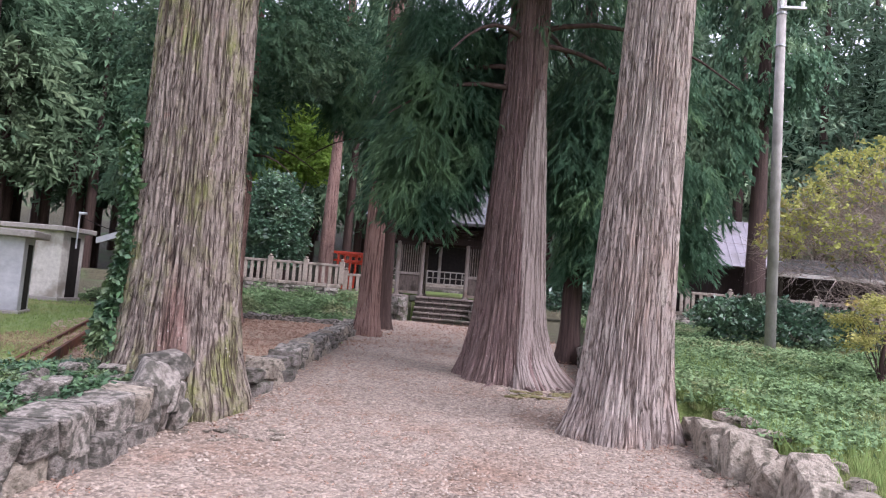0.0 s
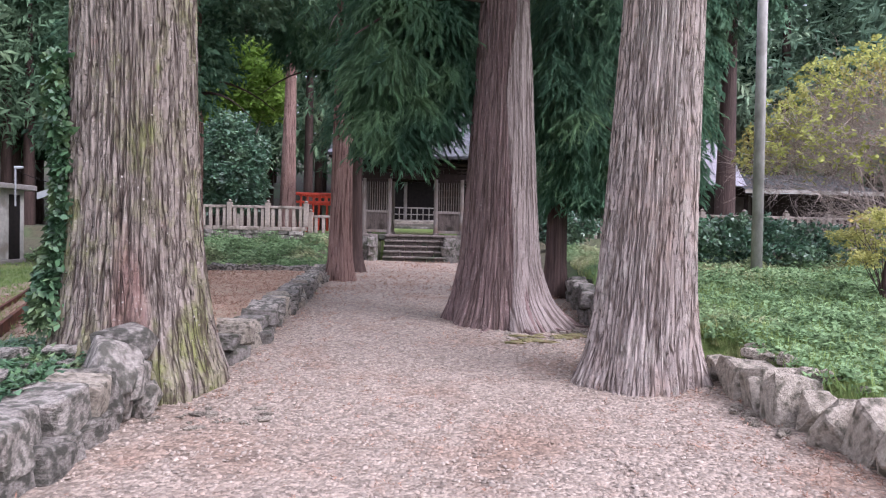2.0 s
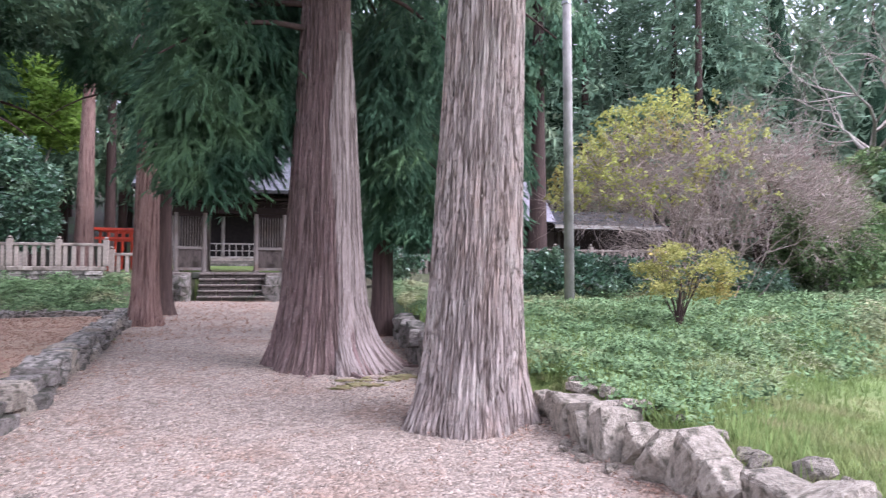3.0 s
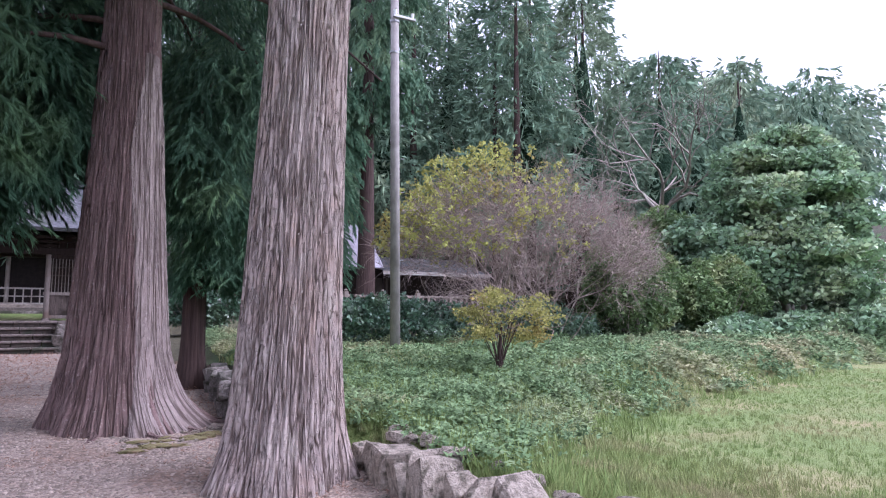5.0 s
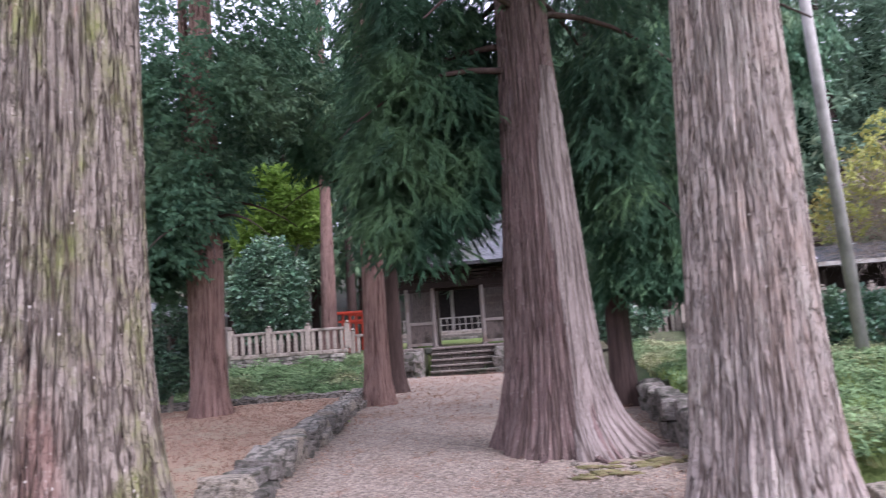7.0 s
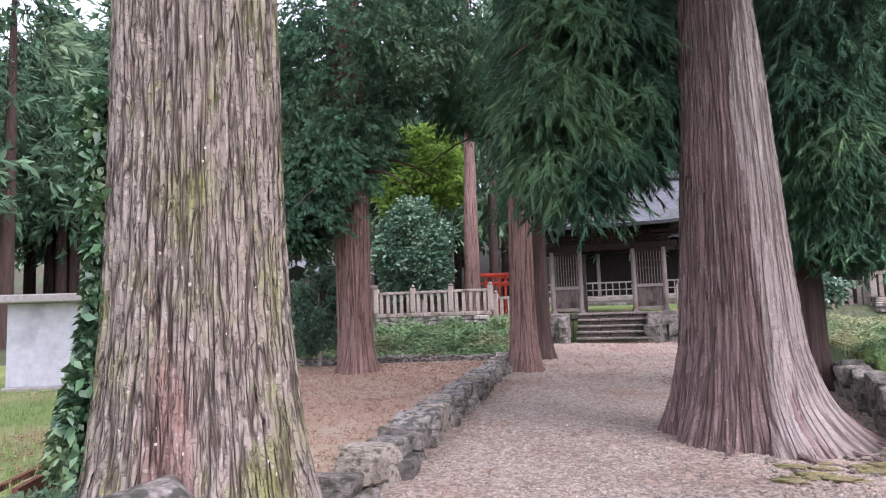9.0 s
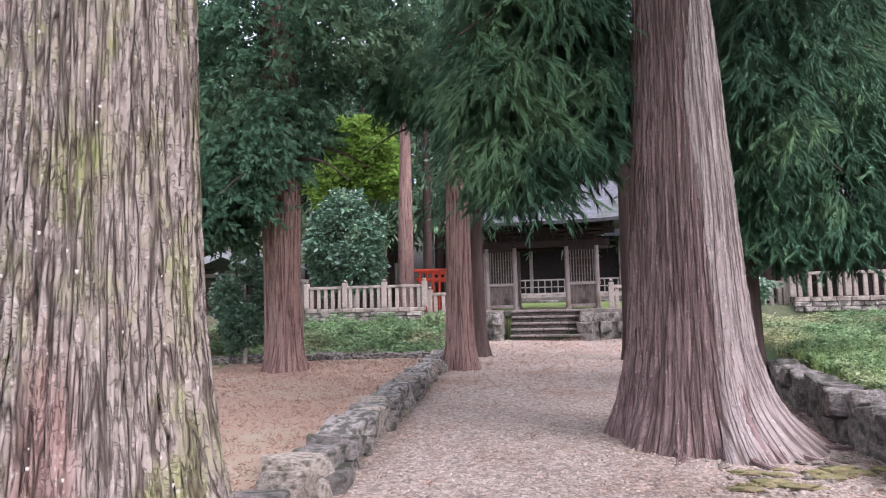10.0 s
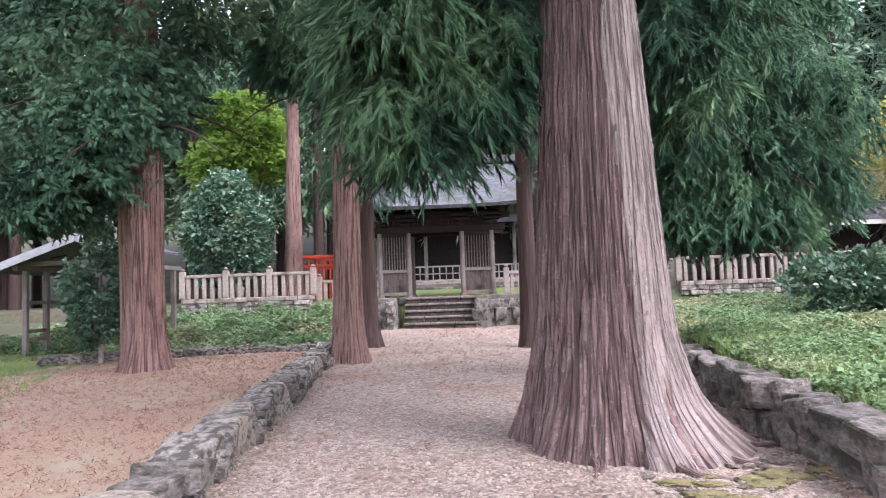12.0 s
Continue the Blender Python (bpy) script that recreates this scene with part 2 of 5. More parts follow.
BARK = (9, 9, 0.5)
M = {
    "gravel": gravel_mat("gravel", lin("76685b"), lin("a19385"), lin("826e5f"), 0.034),
    "pebble": surface("pebble", lin("7b6e62"), lin("a89b8d"), lin("8a7566"), grain=18, blotch=3, bump=0.3, depth=0.01, island=0.3),
    "litter": surface("needle_litter", lin("7f6654"), lin("b39a82"), lin("9f917a"), grain=60, blotch=0.9, bump=0.9, depth=0.03),
    "twig": surface("twig", lin("6d4f40"), lin("a98975"), grain=20, bump=0.2, island=0.45),
    "earth": surface("damp_earth", lin("4d4238"), lin("7a695b"), lin("5c5f46"), grain=25, blotch=1.6, bump=0.9, depth=0.03),
    "lawn": surface("lawn", lin("5c6e3c"), lin("7c8c50"), lin("8d875e"), grain=30, blotch=0.45, bump=0.7, depth=0.04),
    "forest_floor": surface("forest_floor", lin("3c3a2e"), lin("5c5844"), lin("4c5e3c"), grain=6, blotch=0.3, bump=0.8, depth=0.1),
    "bark_left": bark("bark_grey_mossy", lin("70655c"), lin("988d82"), lin("3a302a"), lin("747748"), lin("8b7066"), 15, 1.1, (0.46, 0.6), (0.6, 0.72), (2.02, 0.55, 0.17, 0.75)),
    "bark_right": bark("bark_grey", lin("94867d"), lin("b0a49b"), lin("574b43"), lin("a08a7c"), lin("b5ada0"), 17, 1.1, (0.48, 0.66), (0.52, 0.68)),
    "bark_red": bark("bark_reddish", lin("6e5b55"), lin("82706a"), lin("4b3e38"), lin("7c6360"), lin("948888"), 13, 0.5, (0.46, 0.7), (0.58, 0.75)),
    "bark_far": bark("bark_far", lin("82655b"), lin("9e8277"), lin("4a3630"), lin("8c746b"), lin("70524a"), 15, 0.5),
    "bark_dark": surface("bark_dark", lin("352a26"), lin("564640"), grain=2, blotch=1, stretch=BARK, bump=0.8, depth=0.03),
    "bark_pale": surface("bark_pale", lin("6f675f"), lin("a79d92"), lin("8a8d76"), grain=9, blotch=3, bump=0.5),
    "cedar": surface("cedar_needles", lin("324f3d"), lin("5d7e60"), lin("719166"), grain=6.0, blotch=0.9, bump=0, island=0.15, rough=0.7, through=0.2, spec=0.1, soft="out"),
    "cedar_dark": surface("cedar_needles_dark", lin("3b5b48"), lin("688767"), lin("768e6b"), grain=5.0, blotch=0.4, bump=0, island=0.2, rough=0.7, through=0.25, spec=0.1, soft="out"),
    # Dull dark green: the inner shade of the crowns is in the colour.
    "core_shade": surface("crown_core_shade", lin("2c3f32"), lin("435a48"), lin("37493a"), grain=4, blotch=0.5, bump=1.0, depth=0.4, rough=0.9, spec=0.05),
    # Pale tones: the haze over the far woods is in the leaf colour.
    "hazed_leaf": surface("hazed_foliage", lin("587460"), lin("87a182"), lin("a1af8c"), grain=0.7, blotch=0.06, bump=0, island=0.3, rough=0.8, through=0.25, spec=0.08, soft="up"),
    # The same foliage without that haze, for the nearer woods on the left.
    "wood_leaf": surface("unhazed_foliage", lin("3f5a46"), lin("678062"), lin("7d8f6c"), grain=0.7, blotch=0.1, bump=0, island=0.35, rough=0.8, through=0.25, spec=0.08, soft="up"),
    "camellia": surface("glossy_leaf", lin("3c5a45"), lin("627f65"), lin("748c6d"), grain=4, blotch=1.0, bump=0, island=0.45, rough=0.3, through=0.2, spec=0.7),
    "maple": surface("yellow_green_leaf", lin("6f9040"), lin("95b054"), lin("82a04a"), grain=3, blotch=1.0, bump=0, island=0.35, rough=0.6, through=0.5),
    "autumn": surface("autumn_leaf", lin("949a52"), lin("b9ba72"), lin("a0945a"), grain=2, blotch=0.8, bump=0, island=0.3, rough=0.7, through=0.4, spec=0.1),
    "twigs_bare": surface("bare_twigs", lin("84756c"), lin("ab9c92"), grain=5, blotch=1, bump=0, island=0.25),
    "evergreen": surface("evergreen_leaf", lin("678668"), lin("98b28a"), lin("aebc92"), grain=1.5, blotch=0.5, bump=0, island=0.5, rough=0.5, through=0.2, spec=0.3),
    "bush": surface("bush_leaf", lin("536e4a"), lin("7f9562"), lin("959a6c"), grain=1.2, blotch=0.7, bump=0, island=0.45, rough=0.6, through=0.2, spec=0.2),
    "bush_yellow": surface("yellowing_leaf", lin("8c8e54"), lin("b2ad6c"), lin("a68f5c"), grain=3, blotch=1.2, bump=0, island=0.4, rough=0.7, through=0.4, spec=0.1),
    "weed": surface("weed_leaf", lin("5c7750"), lin("829a6e"), lin("a09e78"), grain=3, blotch=0.45, bump=0, island=0.45, rough=0.75, through=0.3, spec=0.1, soft="up"),
    "grass": surface("grass_blade", lin("687f48"), lin("8d9f60"), lin("a09a70"), grain=3, blotch=0.5, bump=0, island=0.3, rough=0.7, through=0.35, spec=0.1, soft="up"),
    "dry_grass": surface("dry_grass_blade", lin("6c7c48"), lin("95a064"), lin("97946a"), grain=3, blotch=1.5, bump=0, island=0.35, rough=0.8, through=0.3, spec=0.1, soft="up"),
    "ivy": surface("ivy_leaf", lin("314d38"), lin("56724f"), lin("6c7c54"), grain=5, blotch=2.5, bump=0, island=0.4, rough=0.4, through=0.15, spec=0.4),
    "rock": surface("lichened_rock", lin("625b54"), lin("b0a89d"), lin("57554c"), grain=11, blotch=4.2, bump=1.0, depth=0.05, obj=0.27, stain_cut=(0.45, 0.58)),
    "rock_dark": surface("damp_rock", lin("57514b"), lin("938c84"), lin("4e4e42"), grain=9, blotch=2.6, bump=1.0, depth=0.05, obj=0.25, stain_cut=(0.45, 0.6)),
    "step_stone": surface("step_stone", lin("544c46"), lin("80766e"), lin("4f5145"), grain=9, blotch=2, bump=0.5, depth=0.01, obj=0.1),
    # Darker copy of step_stone: the shade on the risers is in the colour.
    "riser": surface("shaded_riser_stone", lin("38322d"), lin("5d544d"), lin("3c4034"), grain=9, blotch=2, bump=0.8, depth=0.02, obj=0.2),
    "rock_pale": surface("pale_tan_rock", lin("7d7366"), lin("b6ab9a"), lin("5f5a4d"), grain=10, blotch=4.5, bump=1.0, depth=0.045, obj=0.22, stain_cut=(0.5, 0.66)),
    "wood_pale": surface("silvered_wood", lin("8a8279"), lin("b4aca2"), lin("7c7167"), grain=4, blotch=1.5, stretch=(8, 8, 0.8), bump=0.3, depth=0.005),
    "fence_stone": surface("fence_stone", lin("7a6f65"), lin("a89c8f"), lin("5d564c"), grain=10, blotch=2.2, bump=0.4, depth=0.01, obj=0.1),
    "wood_grey": surface("weathered_wood", lin("5f5751"), lin("8c837b"), lin("6c5e53"), grain=4, blotch=1.5, stretch=(8, 8, 0.8), bump=0.4, depth=0.006),
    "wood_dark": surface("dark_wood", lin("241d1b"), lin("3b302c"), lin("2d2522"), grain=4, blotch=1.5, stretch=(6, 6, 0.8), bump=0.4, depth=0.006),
    "wood_panel": surface("panel_wood", lin("453d38"), lin("665c55"), lin("363029"), grain=4, blotch=2, stretch=(8, 8, 0.8), bump=0.3, depth=0.005),
    "roof_bark": surface("bark_shingle_roof", lin("3f4042"), lin("76777a"), lin("50534b"), grain=9, blotch=1.5, stretch=(1, 3, 1), bump=0.8, depth=0.03, rough=0.95, spec=0.1),
    "roof_metal": surface("pale_metal_roof", lin("b5afb8"), lin("cbc6cc"), lin("a8a2a4"), grain=5, blotch=0.6, bump=0.1, rough=0.45),
    "vermilion": surface("vermilion_paint", lin("a03522"), lin("ba4629"), lin("87362a"), grain=10, blotch=3, bump=0.1, rough=0.5),
    "plaster": surface("stained_plaster", lin("a8a39a"), lin("c9c4ba"), lin("8d867a"), grain=8, blotch=1.4, bump=0.15, depth=0.004),
    "white_panel": surface("white_panel", lin("a0a0a2"), lin("bababa"), lin("8c8c8a"), grain=6, blotch=1.2, bump=0.05, rough=0.5),
    "concrete": surface("concrete", lin("7d7771"), lin("a19a93"), lin("8d8a80"), grain=14, blotch=1.2, bump=0.25, depth=0.005),
    "pole": surface("pole_concrete", lin("8a8580"), lin("a7a19c"), lin("787470"), grain=16, blotch=1.5, stretch=(1, 1, 0.3), bump=0.15, depth=0.004),
    "rust": surface("rusty_steel", lin("4a2f25"), lin("6e4633"), lin("33261f"), grain=9, blotch=2, bump=0.4, depth=0.006, rough=0.8),
    "steel": surface("galvanised_steel", lin("9a9a9a"), lin("b6b6b6"), grain=20, bump=0.05, rough=0.4, metal=0.7),
    "moss": surface("moss", lin("65603f"), lin("857f58"), lin("7a6a52"), grain=40, blotch=6, bump=0.8, depth=0.02),
    "lichen": surface("pale_lichen", lin("968c82"), lin("b3aca2"), grain=30, blotch=5, bump=0.2, island=0.12),
    "bark_pale_strip": bark("bark_pale_strip", lin("7d706a"), lin("93877f"), lin("4b403a"), lin("9a8f87"), lin("80746e"), 13, 0.4),
    "blue_plastic": surface("blue_plastic", lin("3f7fa8"), lin("5f9cc0"), grain=5, bump=0, rough=0.4),
    # Near-black for the cable and for openings whose shade is in the colour.
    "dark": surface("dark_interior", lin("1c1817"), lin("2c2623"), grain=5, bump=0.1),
    "insulator": surface("white_ceramic", lin("dcdcd8"), lin("eeeeea"), grain=5, bump=0, rough=0.2),
}


# ---- mesh helpers ----
def raw(name, v, f, mat=None, parent=None, smooth=False):
    me = bpy.data.meshes.new(name)
    v = np.asarray(v, dtype=np.float32)
    if isinstance(f, np.ndarray):
        n, k = f.shape
        me.vertices.add(len(v))
        me.vertices.foreach_set("co", v.ravel())
        me.loops.add(n * k)
        me.loops.foreach_set("vertex_index", f.astype(np.int32).ravel())
        me.polygons.add(n)
        me.polygons.foreach_set("loop_start", np.arange(0, n * k, k, dtype=np.int32))
        me.update(calc_edges=True)
    else:
        me.from_pydata([tuple(map(float, p)) for p in v], [], f)
    if smooth:
        me.polygons.foreach_set("use_smooth", np.ones(len(me.polygons), dtype=bool))
    if mat:
        me.materials.append(M[mat])
    me.update()
    ob = new(name, me)
    if parent:
        ob.parent = parent
    return ob


def part(name, bm, mat, parent=None, label="", smooth=False):
    me = bpy.data.meshes.new(name)
    bmesh.ops.recalc_face_normals(bm, faces=bm.faces)
    bm.to_mesh(me)
    bm.free()
    if smooth:
        me.polygons.foreach_set("use_smooth", np.ones(len(me.polygons), dtype=bool))
    me.materials.append(M[mat])
    ob = new(name, me)
    if parent:
        ob.parent = parent
    return tagged(ob, label) if label else ob


def thing(name, at, label, category, group="", kind=""):
    e = new(name)
    e.empty_display_size = 0.1
    e.location = at
    return tagged(e, label, category, group, kind)


def box(x0, x1, y0, y1, z0, z1, bevel=0.0, bm=None):
    bm = bm or bmesh.new()
    r = bmesh.ops.create_cube(bm, size=1, matrix=Matrix.LocRotScale(((x0 + x1) / 2, (y0 + y1) / 2, (z0 + z1) / 2), None, (x1 - x0, y1 - y0, z1 - z0)))
    if bevel:
        es = list({e for v in r["verts"] for e in v.link_edges})
        bmesh.ops.bevel(bm, geom=es, offset=bevel, segments=1, affect="EDGES")
    return bm


def rod(p, q, r0, r1=None, n=10, bm=None):
    """A tapered round bar from p to q."""
    bm = bm or bmesh.new()
    p, q = Vector(p), Vector(q)
    d = q - p
    m = Matrix.Translation((p + q) / 2) @ d.to_track_quat("Z", "Y").to_matrix().to_4x4()
    bmesh.ops.create_cone(bm, cap_ends=True, segments=n, radius1=r0, radius2=r0 if r1 is None else r1, depth=d.length, matrix=m)
    return bm


def limbs(paths, n=7):
    """Tapered tubes along lists of (x, y, z, r): vertices and quads."""
    V, F = [], []
    ang = np.linspace(0, 2 * np.pi, n, endpoint=False)
    for path in paths:
        path = np.asarray(path, float)
        base = len(V)
        for i, (x, y, z, r) in enumerate(path):
            a = path[max(i - 1, 0), :3]
            b = path[min(i + 1, len(path) - 1), :3]
            d = (b - a) / (np.linalg.norm(b - a) + 1e-9)
            u = np.cross(d, (0.31, 0.2, 0.93) if abs(d[2]) < 0.95 else (1, 0, 0))
            u /= np.linalg.norm(u)
            w = np.cross(d, u)
            for t in ang:
                V.append(np.array((x, y, z)) + r * (np.cos(t) * u + np.sin(t) * w))
        for i in range(len(path) - 1):
            for j in range(n):
                k = (j + 1) % n
                F.append((base + i * n + j, base + i * n + k, base + (i + 1) * n + k, base + (i + 1) * n + j))
    return np.array(V), np.array(F)


def blades(count, length, width, spread, droop, seed):
    """A small spray: narrow leaves fanned round the +x axis, as folded quads."""
    g = np.random.default_rng(seed)
    V, F = [], []
    for i in range(count):
        s = g.uniform(0.0, 0.75) * length
        a = g.uniform(0, 2 * np.pi)
        d = np.array((1.0, spread * np.cos(a), spread * np.sin(a) - droop))
        d /= np.linalg.norm(d)
        side = np.cross(d, (np.sin(a), np.cos(a), 0.3))
        side /= np.linalg.norm(side)
        ln = length * g.uniform(0.22, 0.4)
        p = np.array((s, 0.0, -droop * 0.4 * s))
        b = len(V)
        V += [p, p + d * ln * 0.45 + side * width, p + d * ln + np.array((0, 0, -droop * 0.3 * ln)), p + d * ln * 0.45 - side * width]
        F.append((b, b + 1, b + 2, b + 3))
    return np.array(V), np.array(F)


def leaf_clump(count, size, seed, flat=0.5):
    """Some broad leaves round one twig end, as kites."""
    g = np.random.default_rng(seed)
    V, F = [], []
    for i in range(count):
        d = g.normal(size=3)
        d[2] = d[2] * flat + 0.15
        d /= np.linalg.norm(d)
        side = np.cross(d, g.normal(size=3))
        side /= np.linalg.norm(side)
        ln = size * g.uniform(0.7, 1.2)
        p = d * ln * 0.15
        b = len(V)
        V += [p, p + d * ln * 0.5 + side * ln * 0.27, p + d * ln - np.array((0, 0, ln * 0.18)), p + d * ln * 0.5 - side * ln * 0.27]
        F.append((b, b + 1, b + 2, b + 3))
    return np.array(V), np.array(F)


def scatter(name, templates, pos, yaw, tilt, size, mat, parent=None):
    """Joins many copies of small templates into one mesh. yaw turns about z, tilt lowers the +x axis."""
    pos, yaw, tilt, size = (np.asarray(a, float) for a in (pos, yaw, tilt, size))
    VV, FF, base = [], [], 0
    which = np.arange(len(pos)) % len(templates)
    for k, (V, F) in enumerate(templates):
        s = which == k
        n = int(s.sum())
        if not n:
            continue
        ct, st, cy, sy = np.cos(tilt[s]), np.sin(tilt[s]), np.cos(yaw[s]), np.sin(yaw[s])
        x = V[None, :, 0] * ct[:, None] + V[None, :, 2] * st[:, None]
        z = -V[None, :, 0] * st[:, None] + V[None, :, 2] * ct[:, None]
        y = np.repeat(V[None, :, 1], n, 0)
        P = np.stack((x * cy[:, None] - y * sy[:, None], x * sy[:, None] + y * cy[:, None], z), -1) * size[s][:, None, None] + pos[s][:, None, :]
        VV.append(P.reshape(-1, 3))
        FF.append((F[None] + (np.arange(n) * len(V))[:, None, None]).reshape(-1, F.shape[1]) + base)
        base += n * len(V)
    return raw(name, np.concatenate(VV), np.concatenate(FF), mat, parent)


def rock_mesh(name, seed, rough=0.22, sub=2, flat=(1, 1, 1)):
    """An angular boulder: the hull of points on a squared ball, edges worn round."""
    g = np.random.default_rng(seed + 500)
    bm = bmesh.new()
    for k in range(15 if sub < 3 else 24):
        c = g.normal(size=3)
        c /= np.abs(c).max() ** 0.7 * np.linalg.norm(c) ** 0.3
        bm.verts.new(c * 0.5 * g.uniform(1 - rough, 1.04))
    r = bmesh.ops.convex_hull(bm, input=bm.verts)
    junk = [e for e in r["geom_interior"] if isinstance(e, bmesh.types.BMVert)]
    bmesh.ops.delete(bm, geom=junk, context="VERTS")
    bmesh.ops.dissolve_limit(bm, angle_limit=0.35, verts=bm.verts, edges=bm.edges)
    bmesh.ops.bevel(bm, geom=bm.edges[:], offset=0.05, segments=2, profile=0.6, affect="EDGES")
    bmesh.ops.triangulate(bm, faces=bm.faces)
    for v in bm.verts:
        v.co *= 1 + 0.11 * noise.noise(v.co * 5 + Vector((seed * 3.1, 0, 0)))
        v.co = Vector((v.co.x * flat[0], v.co.y * flat[1], v.co.z * flat[2]))
    me = bpy.data.meshes.new(name)
    bm.to_mesh(me)
    bm.free()
    return me


def piece(name, me, mat, m, parent):
    if not me.materials:
        me.materials.append(M[mat])
    ob = new(name, me)
    ob.parent = parent
    ob.matrix_basis = m
    return ob


def sm(a, b, v):
    t = np.clip((np.asarray(v, float) - a) / (b - a), 0, 1)
    return t * t * (3 - 2 * t)


# ---- the lie of the land ----
def left_edge(y):
    y = np.asarray(y, float)
    return np.where(y > 2.2, -0.36 - 0.095 * y, np.where(y < 0.2, -0.85, -0.85 + (y - 0.2) / 2.0 * 0.281))


def right_edge(y):
    y = np.asarray(y, float)
    return np.where(y < 2.0, 4.25 - 0.02 * y, 3.75 + 0.09 * np.maximum(y - 4, 0))


def bank_foot(x):
    """Where the weedy bank meets the mown lower lawn."""
    return np.interp(x, (4.4, 6.0, 9.3, 12.0, 19.0, 40.0), (-0.8, 1.0, 3.1, 4.2, 6.4, 11.5))


def path_z(y):
    return -0.15 + 0.15 * sm(0, 5, y)


def land(x, y):
    x, y = np.asarray(x, float), np.asarray(y, float)
    z = path_z(y) + 0 * x
    # needle-covered bed and lawn beside the path
    left = sm(0.05, 0.3, left_edge(y) - x)
    bed = 0.12 + 0.10 * sm(1.5, 0, y) - 0.08 * sm(-2.5, -7, x)
    z = z * (1 - left) + bed * left
    # weedy bank, falling to the lower lawn
    right = sm(0.05, 0.35, x - right_edge(y))
    bank = 0.22 + 0.2 * sm(4, 10, y) + 0.25 * sm(9, 20, y)
    run = np.interp(x, (4.5, 8.0, 12.0, 18.0), (2.6, 1.9, 1.3, 1.2))
    low = sm(0.0, 1.0, (bank_foot(x) + run - y) / run)
    bank = bank + 0.05 * np.sin(x * 1.9 + y) * np.sin(y * 1.3)
    bank = bank * (1 - low) + (0.1 - 0.36 * sm(4.5, 10, x)) * low
    z = z * (1 - right) + bank * right
    # slope up to the terrace of the shrine
    side = np.maximum(sm(-2.3, -3.2, x), sm(2.4, 3.6, x))
    z = np.maximum(z, side * (-0.2 + 0.85 * sm(11.5, 22.3, y)) - 10 * (1 - side))
    mid = np.abs(x) < 1.6
    terr = np.where(mid, sm(23.5, 23.75, y), sm(22.75, 23.1, y))
    z = z * (1 - terr) + 1.1 * terr
    z = z + 0.27 * sm(25, 31.5, y) * sm(50, 45, y) * sm(5.5, 4.5, np.abs(x))
    # wooded hills
    d = np.maximum(y - 46, 0) + 0.75 * np.maximum(x - 46, 0) + 0.6 * np.maximum(-x - 40, 0)
    hill = 24 * (1 - np.exp(-np.maximum(d, 0) / 55))
    z = z + hill * (y > -60)
    return z


def axis(dense, lo, hi, step, far):
    a = list(np.arange(lo, hi + 1e-6, step))
    s, v = step, hi
    while v < far:
        s *= 1.25
        v += s
        a.append(v)
    s, v = step, lo
    while v > -far:
        s *= 1.25
        v -= s
        a.insert(0, v)
    return np.array(a)


def sheet(name, X, Y, Z, mat):
    n, m = X.shape
    idx = np.arange(n * m).reshape(n, m)
    F = np.stack((idx[:-1, :-1], idx[:-1, 1:], idx[1:, 1:], idx[1:, :-1]), -1).reshape(-1, 4)
    return raw(name, np.stack((X, Y, Z), -1).reshape(-1, 3), F, mat, smooth=True)


gx, gy = axis(0, -9, 17, 0.22, 900), axis(0, -8, 26, 0.22, 900)
GX, GY = np.meshgrid(gx, gy)
GZ = land(GX, GY)
on_path = (GX > left_edge(GY) - 0.05) & (GX < right_edge(GY) + 0.05) & (GY < 22.6)
GZ = GZ - 0.05 * on_path
ground = tagged(sheet("ground", GX, GY, GZ, "lawn"), "mown lawn with bare earthy patches", "ground", kind="structure")
ground.data.materials.append(M["forest_floor"])
fc = np.zeros(len(ground.data.polygons) * 3, dtype=np.float32)
ground.data.polygons.foreach_get("center", fc)
fc = fc.reshape(-1, 3)
# Dark floor on the upper bank: shade under its weeds and trees as colour.
bank_shade = (fc[:, 0] > np.where(fc[:, 1] > 2.6, 3.9, 4.6)) & (fc[:, 1] > bank_foot(fc[:, 0]) + 5.5) & (fc[:, 1] < 24 - 0.45 * fc[:, 0])
wood = bank_shade | ((fc[:, 1] > 22.6) & ~((np.abs(fc[:, 0]) < 4.5) & (fc[:, 1] < 40))) | ((fc[:, 1] > 14) & (fc[:, 1] < 23) & (np.abs(fc[:, 0]) > 2.4)) | ((fc[:, 1] > 21.3) & (fc[:, 1] < 24) & (np.abs(fc[:, 0]) > 1.2)) | (fc[:, 0] < -26) | ((fc[:, 1] > 15) & (fc[:, 0] > 12))
ground.data.materials.append(M["earth"])
bare = (fc[:, 0] < -0.7) & (fc[:, 0] > -2.3 + 0.45 * np.sin(fc[:, 1] * 1.7)) & (fc[:, 1] > -6.5) & (fc[:, 1] < 2.6)
ground.data.polygons.foreach_set("material_index", np.where(bare, 2, wood.astype(np.int32)).astype(np.int32))

# gravel path with a loose, uneven surface
py = np.concatenate((np.arange(-40, -6, 1.0), np.arange(-6, 22.7, 0.12)))
pu = np.linspace(0, 1, 60)
PU, PY = np.meshgrid(pu, py)
wide = sm(13, 15, PY)
PX = (left_edge(PY) - 0.12 - 1.6 * wide) * (1 - PU) + (right_edge(PY) + 0.12) * PU
PZ = path_z(PY) + 0.004
rg = np.random.default_rng(3)
PZ = PZ + rg.normal(0, 0.006, PZ.shape) + 0.02 * np.sin(PX * 1.3 + PY * 0.7) * np.sin(PY * 0.9)
tagged(sheet("path", PX, PY, PZ, "gravel"), "pale pinkish-grey gravel approach path", "path", kind="structure")

